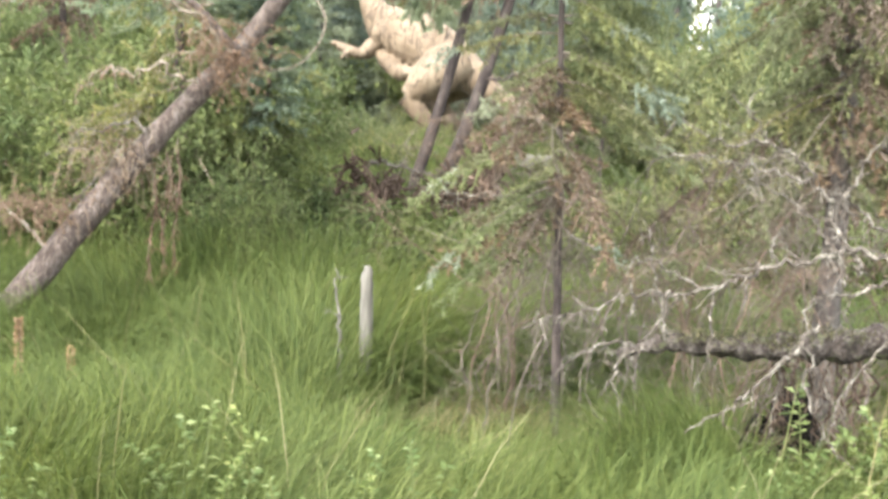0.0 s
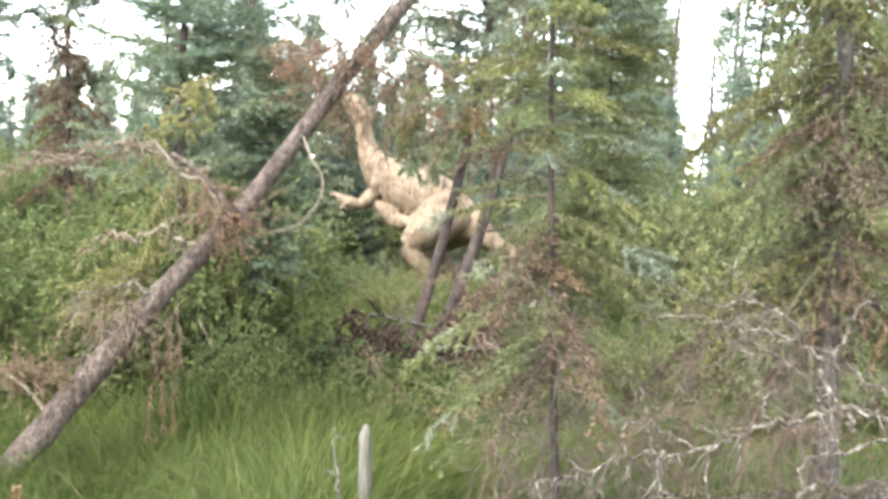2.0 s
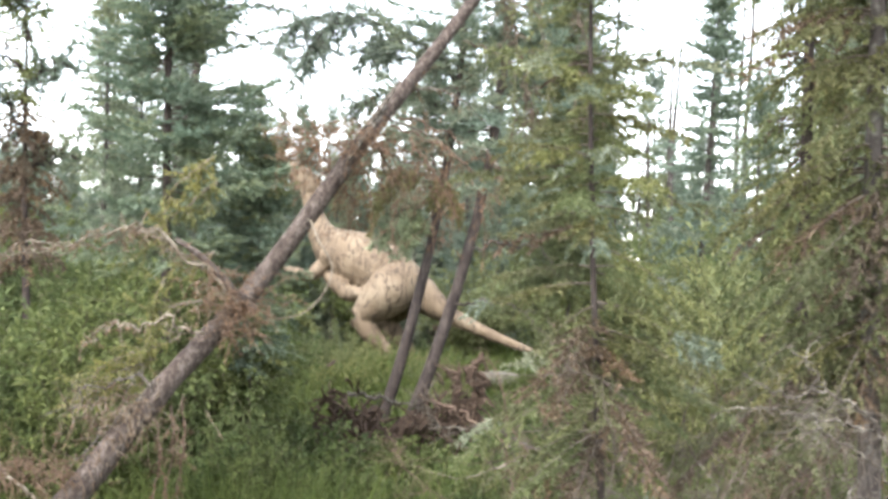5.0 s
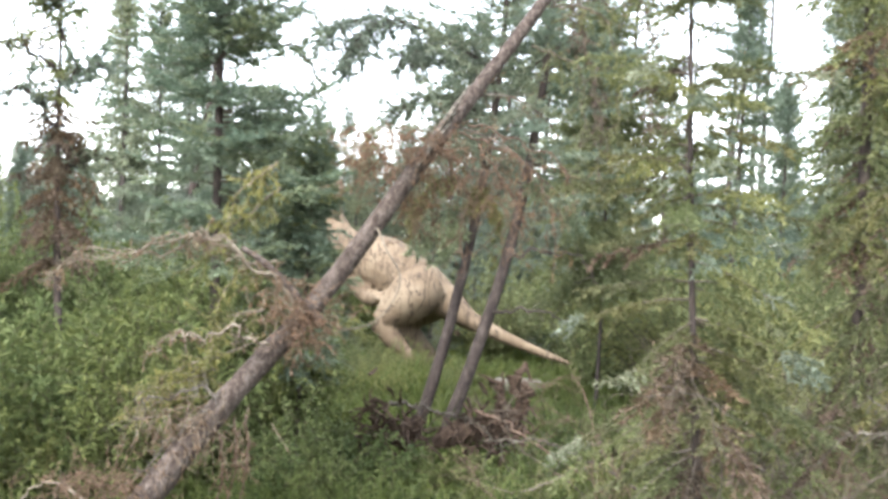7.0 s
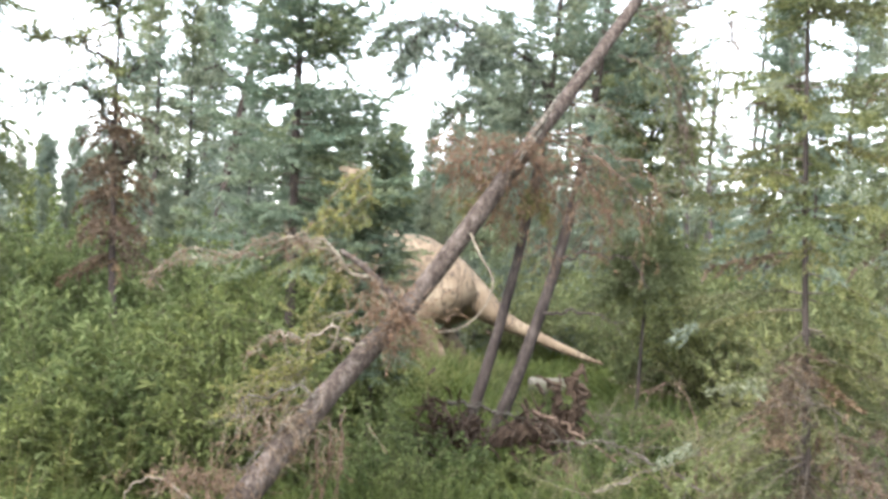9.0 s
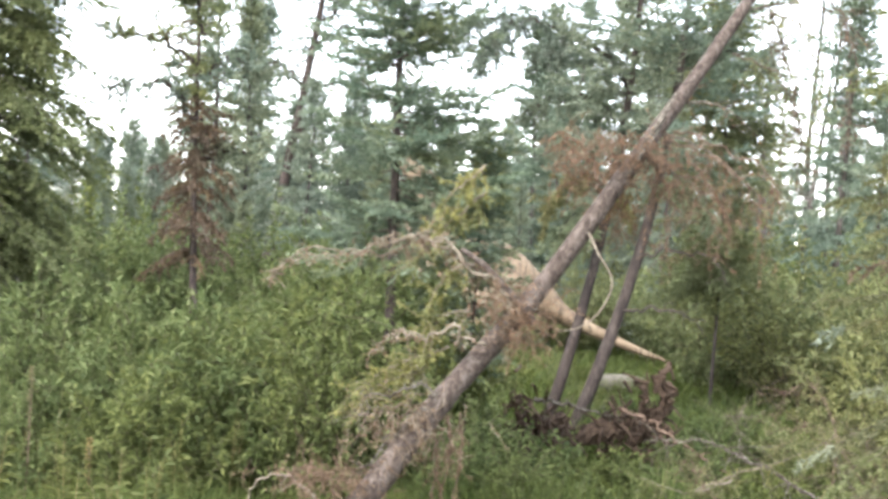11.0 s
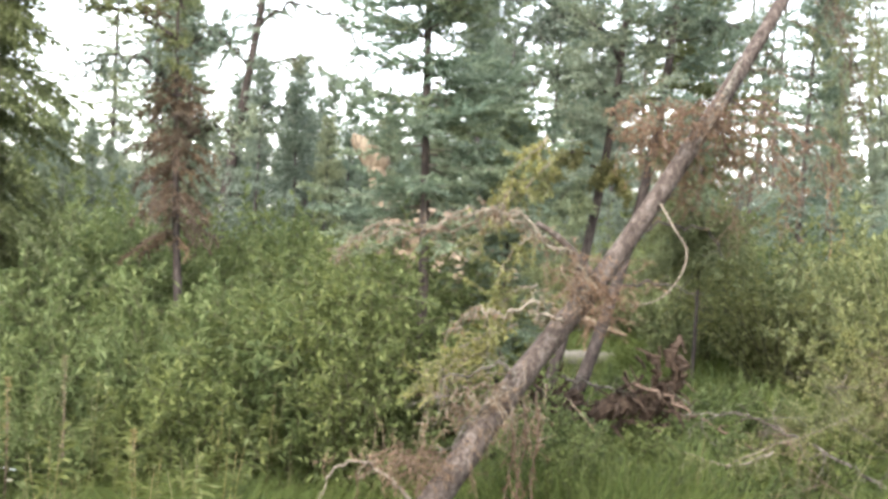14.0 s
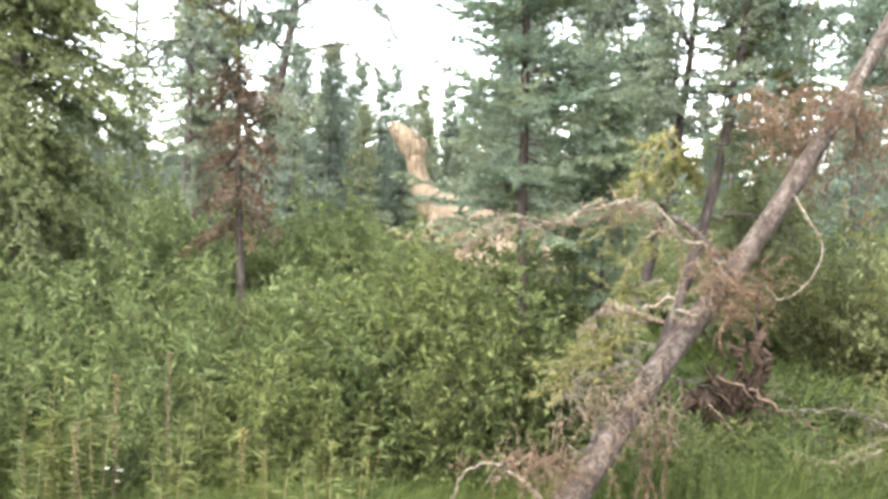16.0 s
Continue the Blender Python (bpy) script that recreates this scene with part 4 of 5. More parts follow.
for x, y, k, s in ((5.3, 18.6, 2, 0.75), (3.7, 16.0, 0, 0.8), (4.9, 14.0, 1, 0.85), (6.0, 17.0, 1, 0.9), (-7.6, 16.0, 2, 0.8), (-3.0, 22.0, 2, 0.78), (-2.45, 21.6, 2, 0.6), (-3.6, 20.6, 2, 0.74), (-2.8, 24.0, 2, 0.84), (-4.1, 23.0, 2, 0.72), (-0.6, 26.5, 0, 0.5), (0.8, 27.0, 2, 0.5),
                   (-4.9, 23.0, 0, 0.9), (-8.4, 25.5, 2, 0.65), (-11.5, 22.0, 1, 0.9), (8.0, 21.0, 3, 0.8), (5.5, 23.0, 3, 0.8), (-9.4, 39.0, 1, 1.35), (-5.5, 22.0, 1, 0.9), (1.4, 33.0, 0, 1.15), (2.2, 35.0, 1, 1.05), (3.2, 31.0, 0, 1.2), (4.4, 30.0, 1, 1.1), (0.6, 25.0, 0, 0.95), (0.1, 29.0, 2, 0.95), (-8.3, 45.0, 0, 1.8), (-7.7, 46.0, 1, 1.5)):
    plant(first[k], x, y, s)
for k in range(200):
    y = rw.uniform(27, 42) if k < 170 else rw.uniform(20, 27)
    slope = rw.uniform(-0.6, 0.6)
    if y < 27 and -0.2 < slope < 0.12:
        continue
    v = rw.choice((0, 0, 1, 2, 2, 3))
    cap = rw.uniform(0.05, 0.1) if k % 3 or slope < -0.17 else 0.125 if slope < 0.03 or 0.25 < slope < 0.4 else 0.3
    plant(first[v], slope * y, y, min(rw.uniform(0.65, 1.05) * (0.75 + y / 130), (1.6 + cap * y) * rw.uniform(0.75, 1.0) / VARIANTS[v]["height"]))


def dead_pole(x, y, height, girth, seed):
    ob = thing("dead_pole", "slim bare dead trunk with short twigs", "tree", "dead poles", (x, y, gz(x, y)))
    rg = np.random.default_rng(seed)
    g = Geo()
    lean = rg.normal() * 0.02
    hs = np.linspace(-0.1, height, 14)
    tube(g, np.column_stack((hs * lean + 0.05 * np.sin(hs), 0.04 * np.sin(hs * 0.7 + seed), hs)), girth * (1.05 - hs / height * 0.75), 7, 0.06, rg)
    part("trunk", g, M_BARK, ob, smooth=True)
    for k in range(3):
        g = Geo()
        for _ in range(22):
            h = rg.uniform(0.3, 0.98) * height
            a, ln = rg.uniform(0, 6.28), rg.uniform(0.12, 0.4) * (1.2 - h / height)
            p = np.array([h * lean + 0.05 * math.sin(h), 0.04 * math.sin(h * 0.7 + seed), h])
            e = p + np.array([math.cos(a) * ln, math.sin(a) * ln, rg.uniform(-0.15, 0.05)])
            tube(g, [p, (p + e) / 2 + [0, 0, 0.03], e], [0.014, 0.01, 0.004], 3)
        tagged(part("branchwork", g, M_BARK_DARK, ob), kind="stuff")


for k, (x, y, h) in enumerate(((7.2, 28.0, 9.5), (6.5, 28.6, 7.0), (7.9, 27.6, 10.0), (4.8, 28.0, 8.5), (5.95, 29.0, 5.4), (6.9, 31.0, 8.0), (8.4, 30.0, 9.0))):
    dead_pole(x, y, h, 0.09, 500 + k)


def far_woods():
    """The closed line of woods behind, as two joined sheets of trees."""
    stems, crowns = Geo(), Geo()
    kinds = [spruce_parts(seed=91 + k, height=8.0, reach=(1.2, 1.0, 1.5)[k], girth=0.1, start=(0.08, 0.2, 0.03)[k], step=0.4, per=5, twig=0.4, needle=(0.19, 0.08), density=13, profile=0.8, droop=0.5) for k in range(3)]
    kinds = [(t, joined([w for w, g, f in bs]), joined([g for w, g, f in bs])) for t, bs in kinds]
    for k in range(170):
        y = rw.uniform(40, 62)
        slope = rw.uniform(-0.55, 0.55)
        cap = rw.uniform(0.16, 0.24) if slope > 0.06 and k % 4 == 0 else rw.uniform(0.045, 0.095)
        s = min(rw.uniform(0.8, 1.5), (1.6 + cap * y) / 8.0)
        a = rw.uniform(0, 6.28)
        turn = np.array([(math.cos(a), -math.sin(a), 0), (math.sin(a), math.cos(a), 0), (0, 0, 1)])
        at = np.array([slope * y, y, gz(slope * y, y)])
        for dest, source in zip((stems, crowns), (kinds[k % 3][0], kinds[k % 3][2])):
            for q, f in zip(source.v, source.f):
                dest.v.append(q @ turn.T * s + at)
                dest.f.append(f + dest.n)
            dest.n += source.n
    ob = tagged(part("far_woods", crowns, M_SPRUCE_FAR), "dense line of spruce woods behind the clearing", "woods", kind="stuff")
    tagged(part("trunks", stems, M_BARK, ob), kind="stuff")


far_woods()

for _ in range(40):
    x, y = rw.uniform(-7.5, 3.0), rw.uniform(22.3, 28.0)
    plant(first[2], x, y, rw.uniform(0.42, 0.66))

for x, y, k, top in ((-3.3, 25.2, 0, 4.3), (-2.7, 26.4, 1, 4.9), (-2.1, 25.6, 0, 4.5), (-1.75, 27.0, 1, 5.0), (-1.2, 26.0, 0, 4.6), (-0.8, 27.6, 1, 4.8), (-0.2, 26.8, 0, 4.2), (0.5, 28.0, 1, 4.7), (-2.4, 28.4, 0, 5.2), (-1.4, 28.8, 0, 5.0), (-3.0, 28.0, 0, 4.9), (-0.4, 29.0, 0, 5.1)):
    plant(first[k], x, y, top / VARIANTS[k]["height"])
for x, y, k, s in ((12.6, 36.0, 1, 1.25), (13.6, 37.5, 0, 1.45), (14.4, 35.5, 1, 1.3), (15.2, 38.0, 3, 1.2)):
    plant(first[k], x, y, s)

# ---- bushes ----
B = [
    bush("dense green willow bush with pointed leaves", (-2.5, 8.15, gz(-2.5, 8.1)), 0, M_WILLOW, "willow thicket", seed=71, height=1.35, reach=0.75, stems=34, leaf=(0.078, 0.024), count=4100, bare=2),
    bush("pale green willow bush with pointed leaves", (-3.5, 8.9, gz(-3.5, 8.9)), 0, M_WILLOW_PALE, "willow thicket", seed=72, height=1.5, reach=0.8, stems=34, leaf=(0.08, 0.025), count=3900, bare=2),
    bush("tall light green willow bush", (-4.5, 10.0, gz(-4.5, 10)), 0, M_WILLOW_PALE, "willow thicket", seed=73, height=1.8, reach=0.9, stems=40, leaf=(0.075, 0.031), count=5200),
    bush("low leafy green shrub in the grass", (-0.9, 8.6, gz(-0.9, 8.6)), 0, M_WILLOW, "low shrubs", seed=74, height=0.62, reach=0.5, stems=24, leaf=(0.06, 0.026), count=1700),
    bush("upright green willow bush below the spruce", (-1.66, 8.6, gz(-1.66, 8.6)), 0, M_WILLOW, "willow thicket", seed=75, height=2.0, reach=0.42, stems=40, leaf=(0.062, 0.024), count=5600),
    bush("light yellow-green willow bush in the clearing", (2.4, 10.4, gz(2.4, 10.4)), 0, M_WILLOW_LIGHT, "willow thicket", seed=76, height=1.45, reach=0.85, stems=40, leaf=(0.06, 0.024), count=5200),
]
for x, y, s in ((-1.88, 8.75, 0.92), (-2.2, 8.5, 0.9), (-1.55, 9.1, 0.98), (-2.55, 8.75, 0.92), (-1.88, 7.7, 0.95), (-2.15, 7.6, 0.84), (-1.52, 8.25, 0.95), (-1.72, 7.85, 0.94), (-1.62, 8.9, 1.0)):
    plant(B[4], x, y, s)
for x, y, k, s in ((-3.2, 7.7, 0, 0.9), (-2.0, 8.9, 0, 1.0), (-3.0, 9.2, 1, 0.95), (-4.2, 8.3, 1, 0.85), (-5.0, 8.8, 0, 0.95), (-3.9, 9.8, 0, 1.05), (-5.6, 9.8, 1, 1.1), (-2.6, 10.2, 2, 0.85),
                   (-3.4, 11.0, 2, 0.9), (-5.4, 11.2, 2, 1.05), (-6.4, 10.8, 2, 1.1), (-2.2, 11.6, 2, 0.85), (-4.6, 13.0, 2, 1.25), (-6.2, 13.5, 2, 1.35), (-7.4, 12.5, 2, 1.35), (-3.0, 13.8, 2, 1.25),
                   (-4.8, 14.8, 2, 1.25), (-1.9, 14.2, 2, 0.9), (-6.8, 9.4, 1, 1.1), (-4.0, 7.3, 1, 0.6), (-5.2, 7.5, 1, 0.7), (-3.3, 16.5, 2, 1.25), (-5.8, 18.0, 2, 1.4), (-8.5, 15.5, 2, 1.4),
                   (1.6, 9.6, 5, 0.6), (3.0, 11.2, 5, 1.6), (2.7, 13.6, 5, 1.75), (3.8, 12.8, 5, 1.8), (4.6, 11.6, 5, 1.6), (2.3, 16.0, 5, 1.8),
                   (3.4, 18.0, 5, 1.6), (4.8, 16.5, 5, 1.6), (6.2, 15.0, 5, 1.5), (1.2, 21.5, 5, 1.5), (2.6, 21.0, 5, 1.6), (-0.6, 22.5, 2, 1.2), (-2.6, 22.8, 2, 1.2), (-4.2, 21.5, 2, 1.3),
                   (3.0, 9.0, 1, 0.75), (2.4, 8.0, 1, 0.6), (3.4, 7.6, 1, 0.7), (-2.35, 8.9, 0, 1.25), (-2.05, 8.5, 0, 1.2), (-2.75, 9.0, 1, 1.12), (-1.95, 9.2, 0, 1.2), (-2.2, 10.2, 1, 1.1),
                   (-2.7, 12.6, 2, 1.25), (-3.1, 14.6, 2, 1.4), (-2.5, 15.2, 2, 1.2), (-3.9, 12.4, 2, 1.15)):
    plant(B[k], x, y, s)
for x, y, s in ((-1.3, 6.95, 0.52), (-1.16, 7.2, 0.56), (-0.95, 7.1, 0.42), (-1.08, 6.75, 0.4), (-0.8, 6.9, 0.3)):
    plant(B[4], x, y, s)
for x, y, s in ((-0.5, 8.0, 0.8), (-1.4, 8.4, 1.0), (-0.2, 9.0, 0.9), (0.4, 9.0, 0.9), (-1.1, 9.4, 1.1), (0.9, 10.2, 1.0), (-0.6, 7.4, 0.7), (0.2, 7.6, 0.7), (-1.6, 7.4, 0.8), (0.8, 8.2, 0.8),
                (1.2, 7.2, 0.9), (-0.9, 10.6, 0.9), (1.2, 11.4, 0.9), (0.6, 13.0, 0.8), (-1.4, 12.6, 1.1), (-1.0, 15.0, 0.9), (-2.3, 17.5, 1.2)):
    plant(B[3], x, y, s)
for x, y, s in ((-1.9, 17.4, 0.72), (-1.5, 17.0, 0.66), (-1.1, 17.5, 0.68), (-0.7, 17.2, 0.64), (-0.3, 17.6, 0.58), (0.1, 17.0, 0.48), (0.5, 17.3, 0.4), (-1.3, 15.6, 0.6), (-0.6, 15.2, 0.52), (0.2, 15.4, 0.42), (-0.9, 13.8, 0.5), (0.4, 13.6, 0.38)):
    plant(B[5], x, y, s)
for x, y, s in ((-1.3, 17.6, 1.15), (-0.8, 17.9, 1.0), (-0.4, 17.6, 1.05), (0.0, 17.8, 0.95), (0.4, 17.4, 0.85), (-1.7, 18.0, 1.2)):
    plant(B[3], x, y, s)
for x, y, s in ((1.28, 3.62, 0.6), (1.38, 3.85, 0.7), (1.22, 3.72, 0.5), (1.45, 3.98, 0.75), (1.12, 3.45, 0.45), (1.32, 3.5, 0.55)):
    plant(B[3], x, y, s)
for _ in range(46):
    x, y = rw.uniform(-1.9, 2.2), rw.uniform(7.4, 15.5)
    plant(B[3], x, y, rw.uniform(0.55, 0.95) * (0.6 if abs(x + 0.9 - 0.13 * y) < 0.9 else 1.0))
for k in range(150):
    y = rw.uniform(23, 44) if k < 90 else rw.uniform(14, 23)
    slope = rw.uniform(-0.6, 0.6)
    if y < 23 and -0.3 < slope < 0.16:
        continue
    plant(B[rw.choice((5, 5, 2) if slope > 0.05 else (1, 2, 2))], slope * y, y, rw.uniform(1.2, 2.0) if y > 23 else rw.uniform(1.1, 1.5))


# ---- the fallen dead tree on the right ----
def fallen_tree():
    ob = thing("fallen_tree", "fallen grey spruce log with bleached bare branches", "tree", at=(1.1, 4.0, 0.0))
    o = np.array([1.1, 4.0, 0.0])
    rg = np.random.default_rng(8)
    g = Geo()
    line = spline(np.array([(0.6, 4.1, 0.6), (0.76, 4.06, 0.66), (0.97, 4.0, 0.675), (1.15, 4.0, 0.69), (1.3, 3.98, 0.7), (1.5, 3.97, 0.75), (1.8, 3.95, 0.77), (2.6, 3.9, 0.82), (3.6, 3.85, 0.85)]) - o, 60)
    swell = 1 + 0.22 * np.sin(np.arange(60) * 1.3) * rg.uniform(0.3, 1, 60)
    tube(g, line, np.interp(np.linspace(0, 1, 60), [0, 0.1, 0.3, 1], [0.01, 0.024, 0.038, 0.07]) * swell, 16, 0.2, rg)
    part("log", g, M_LOG, ob, "grey-brown scaly log with moss", smooth=True)
    g = Geo()
    for k in range(22):
        c = line[rg.integers(6, 40)] + np.array([0, rg.uniform(-0.04, 0.02), rg.uniform(0.015, 0.05)])
        p = c + rg.normal(size=(70, 3)) * [0.035, 0.025, 0.01]
        needles(g, p, unit(rg.normal(size=(70, 3)) + [0, 0, 0.5]), 0.016, 0.006, rg)
    tagged(part("moss", g, M_MOSS, ob, "dark olive moss and litter"), kind="stuff")
    # each branch: its line, girth, number of twigs, length of twigs
    branches = (
        (((1.62, 3.80, 0.97), (1.35, 3.80, 1.02), (1.22, 3.80, 1.04), (1.14, 3.80, 1.01), (1.03, 3.80, 0.98), (0.90, 3.80, 0.93), (0.80, 3.80, 0.89), (0.66, 3.80, 0.87), (0.56, 3.80, 0.85), (0.46, 3.80, 0.80), (0.39, 3.80, 0.78), (0.26, 3.80, 0.73)), 0.0095, 66, 0.11),
        (((0.80, 3.80, 0.89), (0.69, 3.79, 0.94), (0.62, 3.79, 0.97), (0.57, 3.78, 0.95), (0.58, 3.77, 0.87)), 0.005, 12, 0.07),
        (((0.70, 3.80, 0.88), (0.67, 3.79, 0.78), (0.59, 3.77, 0.69), (0.54, 3.76, 0.62), (0.52, 3.75, 0.55)), 0.0065, 20, 0.09),
        (((0.58, 3.76, 0.69), (0.60, 3.74, 0.64), (0.61, 3.72, 0.58)), 0.004, 8, 0.06),
        (((0.83, 3.80, 0.90), (0.83, 3.79, 0.80), (0.83, 3.78, 0.71), (0.80, 3.77, 0.60)), 0.005, 10, 0.08),
        (((0.94, 3.80, 0.95), (0.93, 3.79, 0.86), (0.90, 3.77, 0.78)), 0.004, 8, 0.08),
        (((1.20, 3.90, 0.78), (1.11, 3.84, 0.71), (0.99, 3.79, 0.61), (0.91, 3.74, 0.55), (0.76, 3.68, 0.47)), 0.008, 8, 0.09),
        (((1.02, 3.80, 0.98), (0.99, 3.80, 1.03), (1.01, 3.80, 1.09), (1.05, 3.80, 1.11)), 0.0045, 8, 0.06),
        (((1.50, 3.78, 0.99), (1.36, 3.78, 0.95), (1.25, 3.78, 0.91), (1.13, 3.78, 0.88), (1.12, 3.78, 0.80), (1.11, 3.78, 0.72)), 0.007, 16, 0.09),
        (((1.16, 3.78, 1.05), (1.19, 3.78, 1.02), (1.21, 3.78, 0.96), (1.23, 3.78, 0.89), (1.24, 3.78, 0.80)), 0.005, 10, 0.08),
        (((1.34, 4.00, 0.94), (1.29, 4.00, 1.02), (1.24, 4.00, 1.09), (1.18, 4.00, 1.21), (1.09, 4.00, 1.30), (1.00, 4.00, 1.34), (0.96, 4.00, 1.41), (0.90, 4.00, 1.45)), 0.0085, 36, 0.1),
        (((1.55, 4.02, 1.02), (1.43, 4.02, 1.07), (1.29, 4.02, 1.16), (1.18, 4.02, 1.21)), 0.0075, 18, 0.1),
        (((1.28, 3.98, 0.95), (1.23, 3.98, 1.02), (1.13, 3.98, 1.14), (1.01, 3.98, 1.20), (0.94, 3.98, 1.22), (0.84, 3.98, 1.21)), 0.006, 30, 0.1),
        (((1.14, 4.00, 1.22), (1.08, 4.00, 1.24), (0.98, 4.01, 1.25), (0.90, 4.01, 1.27), (0.76, 4.02, 1.28), (0.66, 4.02, 1.26)), 0.006, 38, 0.1),
        (((1.00, 4.00, 1.34), (0.87, 4.01, 1.32), (0.81, 4.01, 1.35), (0.73, 4.02, 1.39)), 0.005, 18, 0.08),
        (((1.26, 4.00, 1.12), (1.27, 4.00, 1.18), (1.30, 4.00, 1.29), (1.35, 4.00, 1.35), (1.40, 4.00, 1.38)), 0.0065, 16, 0.09),
        (((1.5, 3.9, 0.84), (1.4, 3.82, 0.78), (1.28, 3.76, 0.66), (1.2, 3.72, 0.52)), 0.005, 18, 0.1),
        (((1.2, 3.95, 0.68), (1.16, 3.84, 0.58), (1.22, 3.78, 0.46), (1.3, 3.74, 0.38)), 0.005, 10, 0.08),
        (((1.1, 4.02, 0.66), (1.12, 4.0, 0.56), (1.1, 3.98, 0.46), (1.13, 3.97, 0.38)), 0.004, 10, 0.08),
        (((1.28, 4.0, 0.68), (1.26, 3.97, 0.58), (1.3, 3.95, 0.5), (1.27, 3.94, 0.4)), 0.004, 12, 0.08),
        (((1.36, 4.0, 0.7), (1.38, 3.95, 0.6), (1.36, 3.92, 0.48)), 0.004, 10, 0.08),
        (((0.66, 4.06, 0.64), (0.56, 4.02, 0.66), (0.44, 3.98, 0.6), (0.34, 3.96, 0.5)), 0.006, 22, 0.12),
        (((0.75, 4.05, 0.67), (0.72, 4.0, 0.8), (0.66, 4.0, 0.98), (0.68, 4.02, 1.06)), 0.005, 18, 0.1),
    )
    for k, (pts, girth, twigs, twig) in enumerate(branches):
        g = Geo()
        dead_branch(g, np.array(pts) - o, girth, 90 + k, twigs, twig, spread=0.8, hang=0.45, crook=0.018)
        part("branch", g, M_LICHEN, ob, "bleached bare dead branch")


fallen_tree()


def log_shade_bank():
    """An undercut bank, near-black to stand in for the shade below the fallen log, with roots that hang over it."""
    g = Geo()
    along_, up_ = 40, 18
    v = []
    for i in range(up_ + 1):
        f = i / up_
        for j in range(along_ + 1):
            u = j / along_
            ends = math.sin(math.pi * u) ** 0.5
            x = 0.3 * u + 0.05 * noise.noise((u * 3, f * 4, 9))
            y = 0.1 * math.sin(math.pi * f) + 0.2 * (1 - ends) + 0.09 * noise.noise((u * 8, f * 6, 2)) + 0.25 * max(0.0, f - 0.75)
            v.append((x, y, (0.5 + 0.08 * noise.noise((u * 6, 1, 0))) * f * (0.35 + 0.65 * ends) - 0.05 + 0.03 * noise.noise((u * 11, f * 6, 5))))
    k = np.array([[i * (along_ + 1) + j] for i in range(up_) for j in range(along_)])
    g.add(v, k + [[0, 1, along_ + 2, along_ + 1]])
    ob = tagged(part("log_shade_bank", g, M_LOG_SHADE, smooth=True), "undercut near-black bank standing in for the shade under the log", "soil", kind="structure")
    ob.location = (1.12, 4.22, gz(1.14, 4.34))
    rg = np.random.default_rng(77)
    hanging = thing("hanging_roots", "dark roots and fibres hanging below the fallen log", "roots", at=(1.27, 4.14, 0.5))
    for k in range(22):
        g = Geo()
        x, y = rg.uniform(-0.17, 0.2), rg.uniform(-0.08, 0.06)
        dead_branch(g, [(x, y, 0.14), (x + rg.normal() * 0.03, y - 0.02, 0.03), (x + rg.normal() * 0.06, y - 0.03, -0.1), (x + rg.normal() * 0.09, y - 0.02, rg.uniform(-0.3, -0.16))], rg.uniform(0.003, 0.007), 500 + k, 9, 0.09, crook=0.05)
        part("root", g, (M_ROOT, M_STICK, M_ROOT)[k % 3], hanging)


log_shade_bank()


def thicket():
    """Fine dead twigs round the foot of the young spruce."""
    ob = thing("dead_thicket", "tangle of fine reddish-brown dead twigs below the spruce", "dead brush", at=(0.85, 4.9, 0.0))
    rg = np.random.default_rng(9)
    for k in range(64):
        g = Geo()
        x, y = rg.uniform(-0.75, 0.95), rg.uniform(-0.3, 0.9)
        top = np.array([x + rg.normal() * 0.35, y + rg.normal() * 0.2, rg.uniform(0.6, 1.4)])
        dead_branch(g, [(x, y, -0.05), (x + rg.normal() * 0.08, y, top[2] * 0.5), tuple(top), (top[0] + rg.normal() * 0.2, top[1], top[2] + 0.05)], 0.0036, 110 + k, 60, 0.24, 4, 0.9, 0.25, 0.08)
        part("dead_shoot", g, M_STICK if k % 3 else M_TWIG, ob)


thicket()


